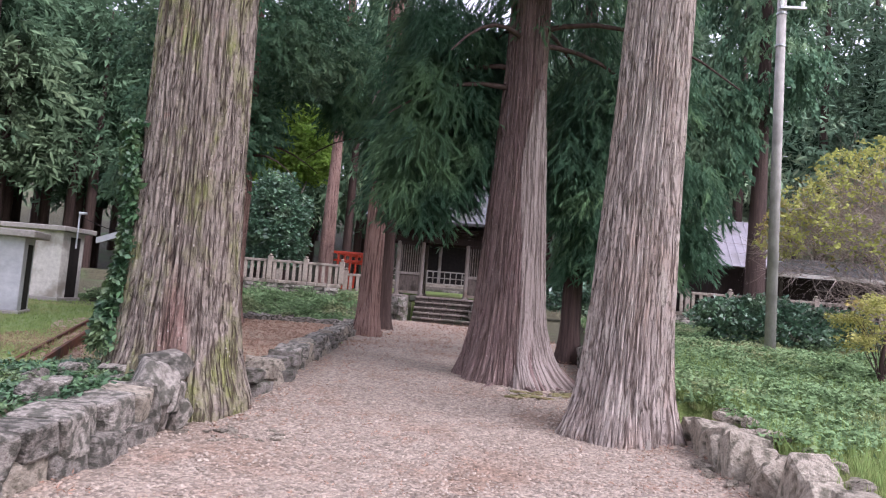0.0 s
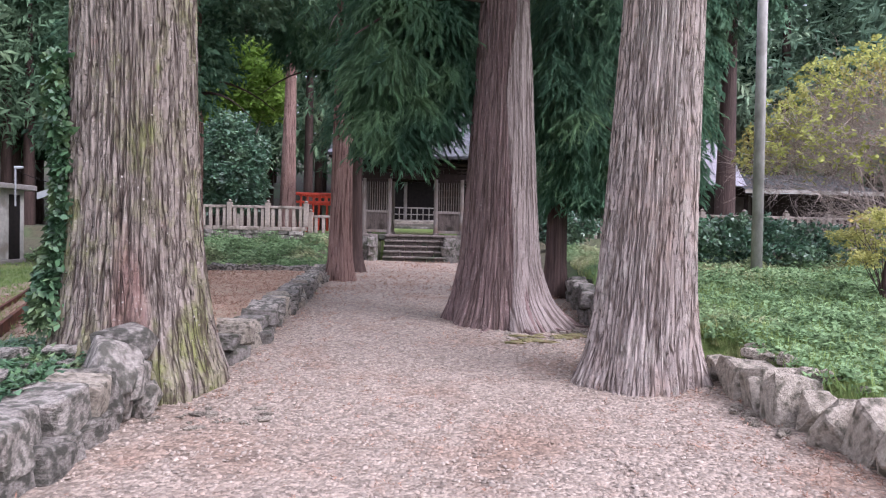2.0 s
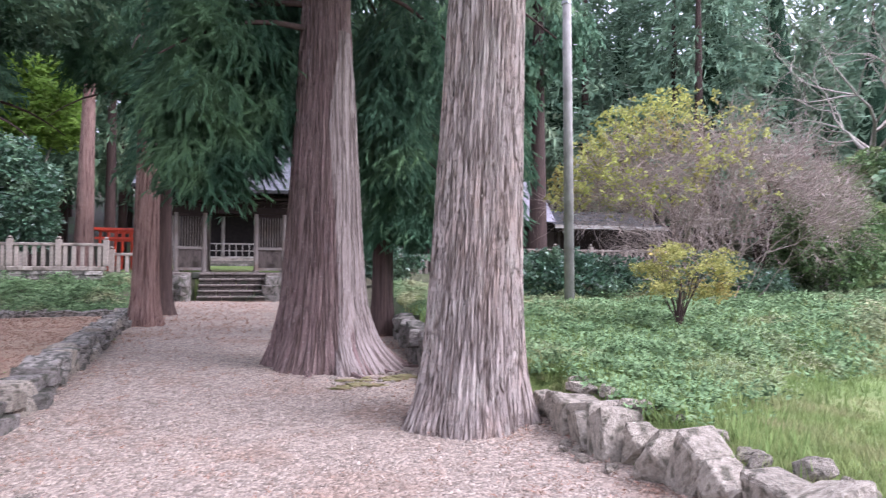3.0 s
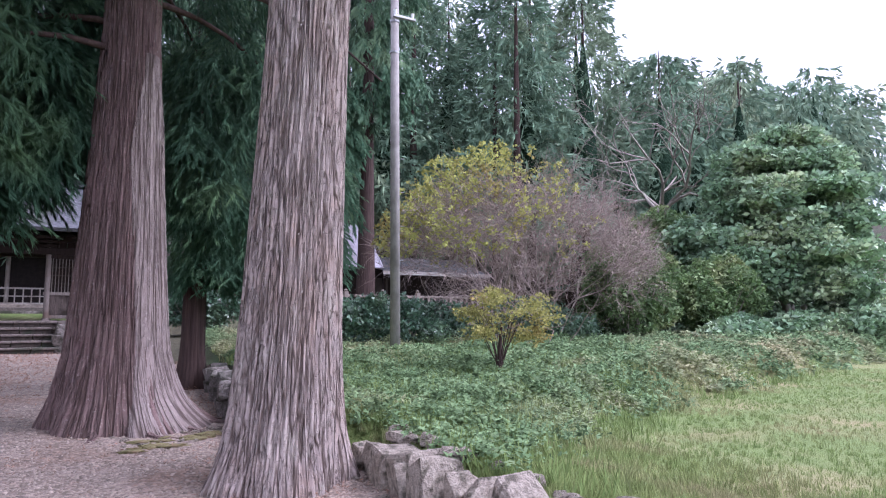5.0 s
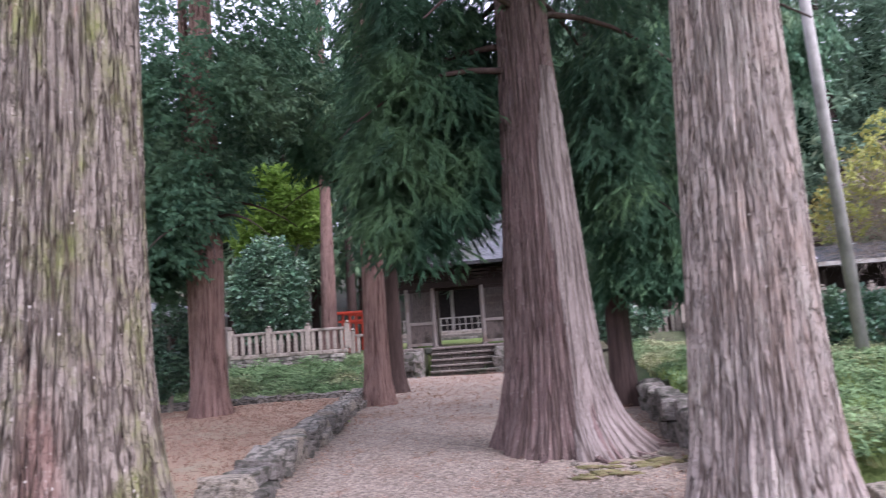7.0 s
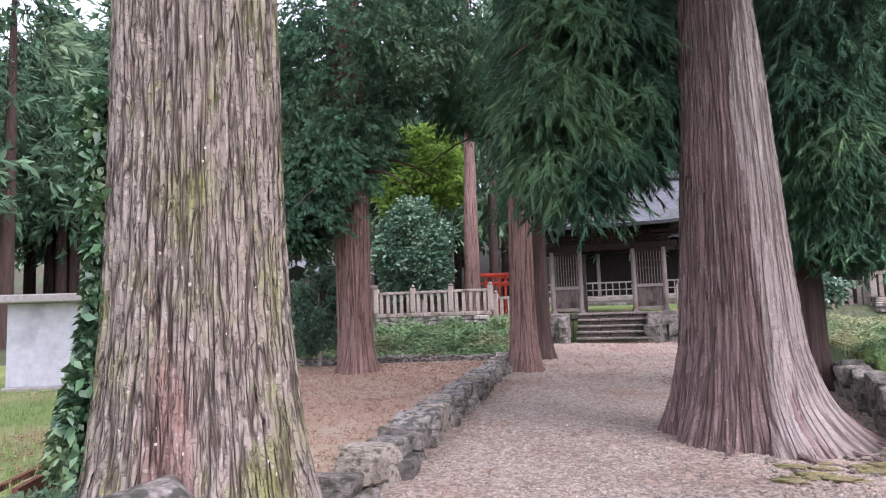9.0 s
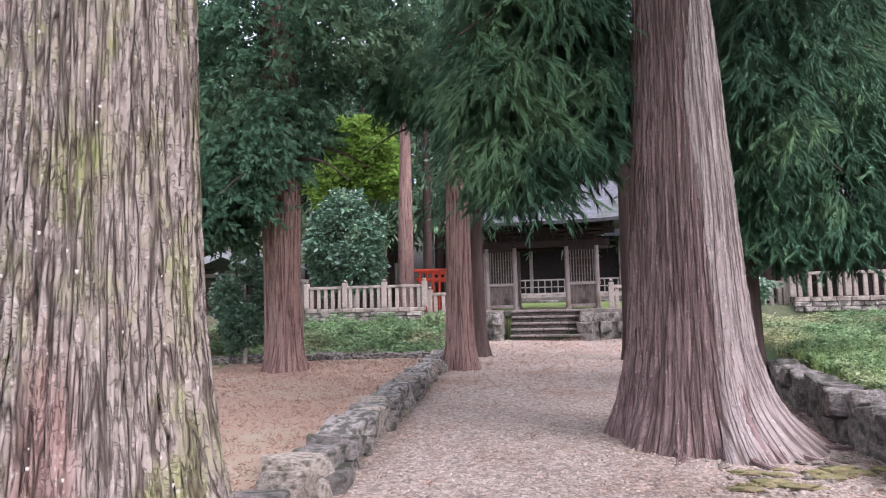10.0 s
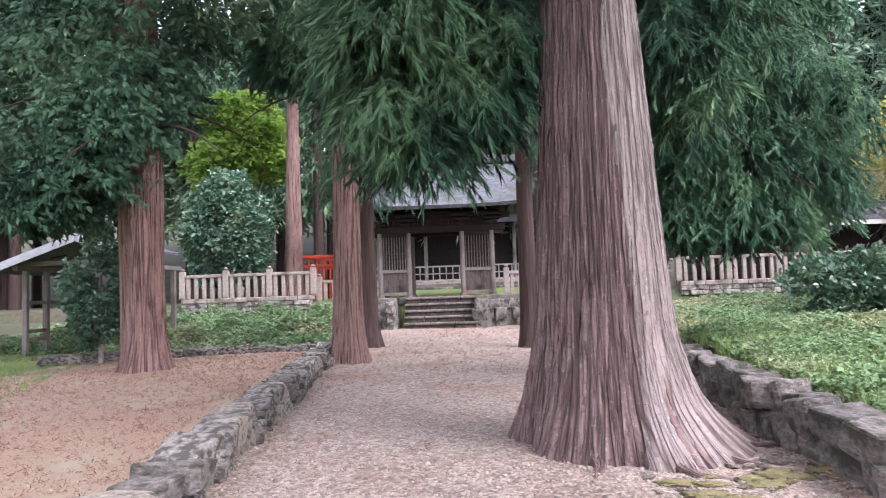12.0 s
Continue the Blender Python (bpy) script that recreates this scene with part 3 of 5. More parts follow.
# ---- trees ----
def bark_uv(ob, U, V, salt):
    """Metres round and up the stem, for the bark."""
    at = ob.data.attributes.new("bark_uv", "FLOAT_VECTOR", "POINT")
    at.data.foreach_set("vector", np.stack((U, V, np.full_like(U, salt * 3.7)), -1).astype(np.float32).ravel())
    return ob


def trunk(name, parent, mat, rad, height, lean=(0, 0), lobes=5, flare=0.5, seed=0, na=96, nh=70, ridge=0.018, sink=0.25, asym=0.0):
    """A cedar trunk: radii by height, root flare in lobes, fluted bark."""
    g = np.random.default_rng(seed)
    zs = -sink + (height + sink) * np.linspace(0, 1, nh) ** 1.6
    a = np.pi / 2 + np.linspace(0, 2 * np.pi, na, endpoint=False)
    hz, hr = zip(*rad)
    A, Z = np.meshgrid(a, zs)
    R = np.interp(Z, hz, hr)
    foot = np.exp(-np.maximum(Z, 0) / 0.38)
    ph = g.uniform(0, 6.28, 4)
    lob = 0.55 * np.cos(lobes * A + ph[0]) + 0.35 * np.cos((lobes + 2) * A + ph[1]) + 0.3 * np.cos(2 * A + ph[2])
    R = R * (1 + asym * foot * np.cos(A)) * (1 + flare * foot * (0.55 + 0.45 * lob) + 0.025 * np.cos(3 * A + ph[3] + Z * 0.15))
    circ = 2 * np.pi * np.interp(1.0, hz, hr)
    rid = np.full_like(R, 0.55)
    for spacing in (0.10, 0.066, 0.047):
        f = max(8, int(circ / spacing))
        wob = sum(g.uniform(0.1, 0.5) * np.sin(Z * g.uniform(0.6, 4.5) + A * int(g.integers(1, 6)) + g.uniform(0, 6.28)) for _ in range(5))
        cut = np.abs(np.sin(0.5 * f * A + wob * 1.6)) + 0.28 * np.maximum(0, np.sin(Z * g.uniform(2, 4) + 3 * A * 2 + wob * 3))
        rid = np.minimum(rid, cut)
    R = R + ridge * (rid - 0.4) * 2.2 + g.normal(0, ridge * 0.09, R.shape)
    X = R * np.cos(A) + lean[0] * Z + 0.0
    Y = R * np.sin(A) + lean[1] * Z
    idx = np.arange(nh * na).reshape(nh, na)
    nx = np.roll(idx, -1, 1)
    F = np.stack((idx[:-1], nx[:-1], nx[1:], idx[1:]), -1).reshape(-1, 4)
    ob = raw(name, np.stack((X, Y, Z), -1).reshape(-1, 3), F, mat, parent, smooth=True)
    return bark_uv(ob, (A - np.pi / 2) * circ / (2 * np.pi), Z, seed) if mat != "bark_dark" else ob


def needles(count, length, width, seed):
    """One tail of cedar: fine curved needle shoots round a drooping axis, as slim triangles."""
    g = np.random.default_rng(seed)
    V, F = [], []
    for i in range(count):
        s = g.uniform(0.0, 0.85) ** 0.9
        a = g.uniform(0, 2 * np.pi)
        open_ = 0.5 * (1 - 0.55 * s)
        d = np.array((1.0, open_ * np.cos(a), open_ * np.sin(a)))
        d /= np.linalg.norm(d)
        side = np.cross(d, g.normal(size=3))
        side *= width / np.linalg.norm(side)
        p = np.array((s * length, 0.02 * np.sin(5 * s), 0.12 * length * s * s))
        ln = length * g.uniform(0.2, 0.36)
        b = len(V)
        V += [p + side, p - side, p + d * ln + np.array((0, 0, 0.1 * ln))]
        F.append((b, b + 1, b + 2))
    return np.array(V), np.array(F)


SPRAY = [needles(30, 0.34, 0.007, s) for s in range(6)]
SPRAY_FAR = [blades(9, 0.9, 0.05, 0.6, 0.3, s + 20) for s in range(5)]
TUFT = [blades(10, 0.9, 0.036, 0.9, 0.2, s + 40) for s in range(5)]
TUFT_FAR = [blades(8, 1.0, 0.05, 0.7, 0.25, s + 50) for s in range(4)]


def curtain(name, parent, boxes, mat, seed, per=90, templates=SPRAY, size=(0.7, 1.4), hang=(0.65, 1.5)):
    """Hanging sprays along drooping twigs that fill ellipsoids (x, y, z, rx, ry, rz, n)."""
    g = np.random.default_rng(seed)
    P, yw, tl, sz = [], [], [], []
    for (x, y, z, rx, ry, rz, n) in boxes:
        for i in range(n):
            u = g.normal(size=3)
            u = u / np.linalg.norm(u) * g.uniform(0.35, 1.0) ** 0.6
            p = np.array((x + rx * u[0], y + ry * u[1], z + rz * u[2]))
            a0 = math.atan2(u[1] * ry, u[0] * rx) + g.normal(0, 0.6)
            k = int(g.integers(5, 9))
            for j in range(k):
                s = j / k
                q = p + np.array((math.cos(a0) * 0.35 * s, math.sin(a0) * 0.35 * s, -0.55 * s)) + g.normal(0, 0.05, 3)
                P.append(q)
                yw.append(a0 + g.normal(0, 0.9))
                tl.append(g.uniform(*hang))
                sz.append(g.uniform(*size))
    return scatter(name, templates, P, yw, tl, sz, mat, parent)


def boughs(name, parent, mat, list_, r0=0.05):
    """Drooping side branches: (height, azimuth, reach, fall)."""
    paths = []
    for (z, az, reach, fall) in list_:
        a = radians(az)
        paths.append([(math.cos(a) * reach * s, math.sin(a) * reach * s, z + 0.25 * reach * s - fall * s * s, r0 * (1 - 0.8 * s)) for s in np.linspace(0, 1, 7)])
    v, f = limbs(paths, 6)
    return raw(name, v, f, mat, parent, smooth=True)


# the two trees that flank the path, and the great one past them
tree_l = thing("cedar_tree", (-1.28, 1.15, 0.0), "huge grey cedar with mossy fluted bark and ivy beside the path", "tree")
trunk("trunk", tree_l, "bark_left", [(-0.3, 0.7), (0, 0.68), (0.5, 0.62), (1.3, 0.55), (2.2, 0.52), (4, 0.49), (8, 0.43), (16, 0.3)], 16, (-0.008, 0), 5, 0.3, 1, 460, 110, 0.032)
tree_r = thing("cedar_tree", (3.46, 1.74, -0.1), "tall grey-barked cedar with flared foot at the path's edge", "tree")
trunk("trunk", tree_r, "bark_right", [(-0.3, 0.508), (0, 0.498), (0.7, 0.47), (1.5, 0.437), (2.8, 0.4), (4, 0.371), (9, 0.32), (16, 0.226)], 16, (0.036, 0), 5, 0.4, 2, 440, 110, 0.028)
tree_c = thing("cedar_tree", (2.3, 4.9, -0.02), "giant reddish cedar with spreading roots and drooping dark foliage", "tree")
trunk("trunk", tree_c, "bark_red", [(-0.3, 0.78), (0, 0.74), (0.4, 0.64), (0.9, 0.56), (1.85, 0.5), (3.2, 0.42), (5, 0.33), (10, 0.28), (18, 0.18)], 18, (0.0, 0), 6, 0.45, 3, 440, 110, 0.026, asym=0.2)
boughs("bough", tree_c, "bark_dark", [(4.6, 200, 2.2, 1.2), (5.0, 170, 2.6, 1.5), (5.4, 240, 2.2, 1.4), (5.4, 20, 2.6, 1.5), (5.6, 340, 3.2, 1.9), (5.8, 60, 3, 1.5), (5.8, 120, 3, 1.4), (6.5, 285, 2.5, 1.2)], 0.05)
curtain("foliage", tree_c, [
    (-1.5, -0.1, 2.95, 0.2, 0.4, 0.2, 36), (-1.35, 0.1, 3.45, 0.3, 0.5, 0.25, 70), (-1.78, 0.0, 3.2, 0.24, 0.5, 0.25, 80), (-1.8, 0.0, 3.85, 0.3, 0.6, 0.3, 110), (-1.1, 0.2, 3.4, 0.25, 0.5, 0.25, 60), (-0.75, 0.4, 3.95, 0.3, 0.5, 0.3, 70), (-1.8, 0.1, 4.3, 0.3, 0.7, 0.3, 100), (-1.6, 0.2, 4.0, 0.5, 0.8, 0.4, 140),
    (-1.6, 0.2, 4.8, 0.45, 1.0, 0.5, 160), (-1.2, 0.4, 4.7, 0.7, 0.9, 0.5, 170), (-1.35, 0.5, 5.7, 0.8, 1.3, 0.6, 200), (-0.5, 1.2, 5.4, 0.8, 0.7, 0.8, 120), (1.0, 1.0, 4.0, 0.5, 0.7, 0.8, 140),
    (1.5, 1.2, 5.0, 0.9, 1.0, 0.9, 180), (0.2, 0.8, 6.8, 2.6, 2.0, 0.9, 330)], "cedar", 11)

na, nh = 60, 80
A_, Z_ = np.meshgrid(np.linspace(0, 1, na), np.linspace(-0.05, 4.6, nh))
a0 = radians(-84) + radians(7) * np.sin(Z_ * 1.3) + radians(20) * sm(3.2, 4.6, Z_)
a1 = radians(8) - radians(40) * sm(3.2, 4.6, Z_)
ANG = a0 + (a1 - a0) * A_
RR = np.interp(Z_, (-0.3, 0, 0.4, 0.9, 1.85, 3.2, 5), (0.78, 0.74, 0.64, 0.56, 0.5, 0.42, 0.33))
RR = RR * (1 + 0.2 * np.exp(-np.maximum(Z_, 0) / 0.38) * np.cos(ANG)) * (1 + 0.3 * np.exp(-np.maximum(Z_, 0) / 0.38))
RR = RR + 0.012 + 0.016 * np.sin(A_ * np.pi) + 0.014 * np.minimum(np.abs(np.sin(ANG * 17 + np.sin(Z_ * 1.7))), 0.5) + np.random.default_rng(4).normal(0, 0.003, RR.shape) - 0.05 * (np.abs(A_ - 0.5) > 0.47)
idx = np.arange(na * nh).reshape(nh, na)
F_ = np.stack((idx[:-1, :-1], idx[:-1, 1:], idx[1:, 1:], idx[1:, :-1]), -1).reshape(-1, 4)
strip = raw("bare_strip", np.stack((RR * np.cos(ANG), RR * np.sin(ANG), Z_), -1).reshape(-1, 3), F_, "bark_pale_strip", tree_c, smooth=True)
tagged(bark_uv(strip, ANG * 0.5, Z_, 9), "pale grey strip up the right of the trunk")

for i, (az, reach, side) in enumerate(((-72, 1.5, 0.2), (-40, 1.65, -0.25), (-20, 1.7, 0.2), (5, 1.5, -0.2), (-110, 1.25, 0.2))):
    a = radians(az)
    pts = []
    for u_ in np.linspace(0, 1, 9):
        q = a + side * u_ * u_ + 0.05 * math.sin(u_ * 9 + i)
        d = 0.62 + (reach - 0.62) * u_
        pts.append((d * math.cos(q), d * math.sin(q), 0.07 * (1 - u_) ** 2 - 0.02 - 0.02 * u_, 0.075 * (1 - u_) + 0.02))
    v, f = limbs([pts], 9)
    ob = raw("root", v, f, "bark_red", tree_c, smooth=True)
    bark_uv(ob, np.tile(np.arange(9) * 0.05, 9), np.repeat(np.arange(9) * 0.13, 9), 20 + i)

# Foliage above the view, added to shade the path and trunks below.
for t, seed, x in ((tree_l, 61, -1.0), (tree_r, 62, 0.6), (tree_c, 63, 0.0)):
    curtain("crown", t, [(x, 0, 9.5, 2.6, 2.4, 1.6, 110), (x * 0.7, 0.3, 12.5, 2.8, 2.6, 2.0, 140), (0, 0, 15.5, 1.8, 1.8, 2.2, 90)], "cedar_dark", seed, templates=SPRAY_FAR)

tree_b = thing("cedar_tree", (-1.17, 11.9, 0.0), "slim reddish cedar standing on the path's edge", "tree")
trunk("trunk", tree_b, "bark_far", [(-0.3, 0.36), (0, 0.34), (0.6, 0.3), (1.5, 0.275), (4, 0.24), (16, 0.14)], 16, (0.006, 0), 5, 0.35, 4, 120, 60, 0.012)
boughs("bough", tree_b, "bark_dark", [(5.2, 200, 2, 1.2), (5.6, 330, 2.4, 1.3), (6.2, 90, 2, 1), (6.4, 270, 2, 1.2)], 0.04)
curtain("foliage", tree_b, [(-1.0, 0, 6.2, 0.5, 0.8, 0.5, 100), (0.2, 0, 6.0, 1.0, 1.0, 0.8, 140), (-0.5, 0, 7.0, 1.3, 1.3, 1.0, 150), (0.8, 0.2, 7.0, 1.3, 1.3, 1.2, 150), (0, 0, 9.0, 1.7, 1.7, 1.5, 140)], "cedar", 12)
tree_b2 = thing("cedar_tree", (-1.3, 15.2, 0.0), "dark slim cedar beside the shrine approach", "tree")
trunk("trunk", tree_b2, "bark_dark", [(-0.3, 0.36), (0, 0.33), (0.6, 0.27), (4, 0.22), (16, 0.14)], 16, (0, 0), 5, 0.35, 5, 90, 50, 0.012)
curtain("foliage", tree_b2, [(0, 0, 4.6, 1.0, 1.0, 1.0, 120), (0.3, 0, 6.5, 1.6, 1.5, 1.3, 140), (0, 0, 9, 1.8, 1.8, 1.6, 110)], "cedar_dark", 13)
tree_c2 = thing("cedar_tree", (2.52, 14.0, 0.0), "dark slim cedar near the stone steps", "tree")
trunk("trunk", tree_c2, "bark_dark", [(-0.3, 0.25), (0, 0.23), (0.6, 0.2), (4, 0.17), (16, 0.12)], 16, (0.0, 0), 5, 0.3, 6, 90, 50, 0.012)
curtain("foliage", tree_c2, [(0.8, 0.2, 5.6, 1.2, 1.2, 1.2, 120), (0, 0, 8, 1.8, 1.8, 1.8, 140)], "cedar_dark", 14)
tree_e = thing("cedar_tree", (3.8, 8.9, 0.1), "cedar with low drooping green branches beside the bank wall", "tree")
trunk("trunk", tree_e, "bark_dark", [(-0.3, 0.26), (0, 0.24), (0.6, 0.21), (4, 0.18), (14, 0.1)], 14, (0, 0), 5, 0.4, 7, 90, 50, 0.012)
boughs("bough", tree_e, "bark_dark", [(3.2, 330, 2.2, 1.4), (3.6, 300, 1.8, 1.2), (3.8, 0, 2.2, 1.2), (5, 230, 1.6, 1.0), (5, 310, 2.2, 1.2)], 0.035)
curtain("foliage", tree_e, [
    (0.1, -0.5, 2.5, 0.4, 0.5, 0.35, 90), (0.85, -0.5, 2.55, 0.5, 0.6, 0.35, 110), (1.6, -0.3, 2.45, 0.5, 0.6, 0.35, 110), (2.3, -0.2, 2.9, 0.45, 0.6, 0.45, 110), (0.1, -0.5, 3.5, 0.6, 0.7, 0.6, 140), (1.1, -0.4, 3.4, 0.8, 0.8, 0.5, 170),
    (1.2, -0.4, 4.4, 1.0, 0.9, 0.8, 200), (2.2, -0.3, 3.9, 0.6, 0.8, 0.7, 140), (0.8, -0.2, 6.0, 1.7, 1.4, 1.1, 270), (0.4, 0, 8.2, 1.8, 1.6, 1.3, 180)], "cedar", 15)
tree_a = thing("cedar_tree", (-4.55, 10.7, 0.1), "cedar with reddish trunk on the needle-covered bed", "tree")
trunk("trunk", tree_a, "bark_far", [(-0.3, 0.42), (0, 0.4), (0.6, 0.34), (1.5, 0.31), (3.4, 0.33), (6, 0.28), (16, 0.15)], 16, (-0.01, 0), 5, 0.4, 8, 120, 60, 0.014)
ob = trunk("trunk", tree_a, "bark_far", [(-0.3, 0.22), (0, 0.2), (1, 0.17), (4, 0.15), (12, 0.08)], 12, (-0.03, 0), 4, 0.3, 18, 80, 50, 0.01)
ob.location = (-0.3, 0.12, 0)
boughs("bough", tree_a, "bark_dark", [(3.8, 180, 2.4, 1.2), (4.0, 260, 2, 1.2), (4.2, 330, 2, 1.1), (4.6, 30, 2, 1), (4.8, 220, 2.6, 1.4), (3.6, 300, 1.4, 0.8)], 0.045)
LEAFY = [blades(9, 0.42, 0.023, 0.9, 0.1, s + 60) for s in range(4)]
curtain("foliage", tree_a, [(-1.5, -0.4, 3.3, 0.6, 0.6, 0.35, 80), (-0.7, -0.5, 3.7, 0.6, 0.6, 0.35, 70), (-2.3, -0.2, 3.7, 0.7, 0.7, 0.45, 80), (-1.6, -0.3, 4.1, 1.0, 0.9, 0.6, 130), (-0.4, -0.6, 4.7, 0.7, 0.8, 0.6, 110), (0.1, 0, 5.4, 0.6, 0.9, 0.7, 80), (-1.2, 0, 5.6, 1.6, 1.3, 0.9, 170), (0, 0, 7.2, 2.0, 1.7, 1.4, 200), (0, 0, 9.5, 2.4, 2.0, 1.8, 220), (-1.8, 0.2, 7.4, 1.5, 1.4, 1.2, 150), (1.3, 0.4, 7.6, 1.3, 1.4, 1.4, 140)], "cedar_dark", 16, templates=LEAFY, hang=(0.0, 0.9))
tree_d = thing("cedar_tree", (-6.2, 27.0, 1.1), "tall bare-stemmed cedar behind the stone fence", "tree")
trunk("trunk", tree_d, "bark_far", [(-0.3, 0.5), (0, 0.46), (1, 0.38), (8, 0.24), (20, 0.15)], 20, (0.012, 0), 5, 0.3, 9, 90, 50, 0.012)
curtain("foliage", tree_d, [(0, 0, 11.5, 1.8, 1.8, 1.8, 120), (0, 0, 15, 2.4, 2.4, 2.6, 160)], "cedar_dark", 17, templates=SPRAY_FAR)
tree_h = thing("cedar_tree", (14.05, 25.2, 1.1), "dark tall cedar trunk before the house", "tree")
trunk("trunk", tree_h, "bark_dark", [(-0.3, 0.56), (0, 0.52), (1, 0.45), (8, 0.3), (24, 0.16)], 24, (0.0, 0), 5, 0.3, 10, 90, 50, 0.012)
curtain("foliage", tree_h, [(-2.4, -1.0, 7.6, 1.0, 1.0, 1.0, 90), (-2.0, -0.6, 9.6, 1.5, 1.2, 2.0, 130), (0, 0, 12, 2.6, 2.4, 2.2, 160), (0, 0, 17, 3, 3, 3, 180)], "cedar_dark", 18, templates=SPRAY_FAR)


def shrub(name, at, label, balls, mat, n, leaf, seed, stems=(), bark="bark_pale", flat=0.5, count=7, shell=0.45):
    t = thing(name, at, label, "tree" if "tree" in name else "shrub")
    if stems:
        v, f = limbs(stems, 7)
        raw("trunk", v, f, bark, t, smooth=True)
    g = np.random.default_rng(seed)
    tot = sum(b[3] * b[4] * b[5] for b in balls)
    P = []
    for (x, y, z, rx, ry, rz) in balls:
        k = max(8, int(n * rx * ry * rz / tot))
        u = g.normal(size=(k, 3))
        u /= np.linalg.norm(u, axis=1)[:, None]
        u *= (g.uniform(shell, 1.08, k) ** 0.6)[:, None]
        P.append(u * (rx, ry, rz) + (x, y, z))
    P = np.concatenate(P)
    scatter("foliage", [leaf_clump(count, leaf, seed + i, flat) for i in range(4)], P, g.uniform(0, 6.28, len(P)), g.normal(0, 0.5, len(P)), g.uniform(0.7, 1.3, len(P)), mat, t)
    return t


def random_balls(g, c, r, n, k):
    out = []
    for i in range(n):
        u = g.normal(size=3)
        u /= np.linalg.norm(u)
        out.append((c[0] + u[0] * r[0] * 0.62, c[1] + u[1] * r[1] * 0.62, c[2] + u[2] * r[2] * 0.62, r[0] * k * g.uniform(0.7, 1.2), r[1] * k * g.uniform(0.7, 1.2), r[2] * k * g.uniform(0.7, 1.2)))
    return out


def tiers(g, h, r, n):
    """Flat leafy pads in uneven storeys, wide below and narrow above."""
    out = []
    for i in range(n):
        s = g.uniform(0, 1) ** 1.2
        a = g.uniform(0, 6.28)
        q = r * (1 - s ** 1.8) ** 0.5 * g.uniform(0.55, 1.0) * (0.85 + 0.15 * math.sin(3 * a))
        w = g.uniform(0.8, 1.5)
        out.append((q * math.cos(a), 0.8 * q * math.sin(a), 0.5 + h * s, w, w, g.uniform(0.3, 0.5)))
    return out


def fork(g, h, spread, n, r0, crook=0.15):
    """Stems that part near the ground and bend outward."""
    out = []
    for i in range(n):
        a = g.uniform(0, 6.28)
        s = spread * g.uniform(0.4, 1)
        pts = []
        for t in np.linspace(0, 1, 7):
            pts.append((math.cos(a) * s * t ** 1.3 + g.normal(0, crook * t * 0.4), math.sin(a) * s * t ** 1.3 + g.normal(0, crook * t * 0.4), h * t * g.uniform(0.95, 1.0), r0 * (1 - 0.85 * t)))
        out.append(pts)
    return out


g0 = np.random.default_rng(5)
shrub("broadleaf_tree", (-8.6, 26, 1.1), "rounded glossy evergreen tree behind the stone fence", random_balls(g0, (0, 0, 2.9), (2.3, 1.8, 2.9), 30, 0.27), "camellia", 4200, 0.22, 31, fork(g0, 3.4, 1.0, 5, 0.06))
shrub("maple_tree", (-9.9, 31, 1.1), "yellow-green maple tree at the wood's edge", random_balls(g0, (0, 0, 7.6), (3.4, 2.2, 3.3), 22, 0.34), "maple", 4200, 0.3, 32, fork(g0, 8, 2, 4, 0.14), flat=0.3)
shrub("small_tree", (-6.5, 12.7, 0.1), "small dense dark-leaved evergreen tree beside the bed", random_balls(g0, (0, 0, 1.5), (0.95, 0.8, 1.35), 18, 0.36), "camellia", 2200, 0.11, 33, fork(g0, 1.6, 0.3, 3, 0.05) + [[(0, 0, -0.1, 0.06), (0.02, 0, 0.8, 0.05), (0, 0, 1.8, 0.03)]])
shrub("small_bush", (8.35, 5.5, 0.3), "small yellowing bush with one thin stem", random_balls(g0, (0.15, 0, 1.0), (1.2, 0.9, 0.66), 22, 0.28), "bush_yellow", 800, 0.065, 34, fork(g0, 1.35, 0.8, 18, 0.01) + [[(0, 0, -0.1, 0.05), (0, 0, 0.4, 0.04), (0.05, 0, 0.9, 0.02)]], "bark_dark", count=5, shell=0.05)
shrub("evergreen_tree", (31.2, 14.8, -0.3), "broad dense evergreen tree at the lawn's edge", tiers(g0, 9.6, 6.4, 210), "evergreen", 17000, 0.27, 36, fork(g0, 6, 3, 6, 0.2), flat=0.3)
shrub("evergreen_bush", (19.4, 13.4, 0.1), "mixed green bush under the larger trees", random_balls(g0, (0, 0, 2.1), (2.9, 1.7, 2.1), 20, 0.34), "bush", 4200, 0.15, 37, fork(g0, 2.4, 2, 8, 0.05))
shrub("evergreen_bush", (24.2, 13.4, 0.0), "tangled green bush beside the broad evergreen", random_balls(g0, (0, 0, 1.9), (3.1, 1.6, 1.9), 20, 0.34), "bush", 4200, 0.16, 44, fork(g0, 2.4, 2, 8, 0.05))
shrub("evergreen_tree", (27.6, 19.5, 0.2), "dull green tree below the leafless branches", random_balls(g0, (0, 0, 3.6), (5.0, 2.6, 3.2), 26, 0.32), "bush", 5200, 0.24, 45, fork(g0, 4.5, 3, 6, 0.12))
shrub("hedge_bush", (9.9, 12.4, 0.4), "dark low bush along the stone fence", random_balls(g0, (0, 0, 0.75), (2.8, 0.8, 0.75), 16, 0.42), "camellia", 1700, 0.14, 38, fork(g0, 1, 1.5, 6, 0.03))
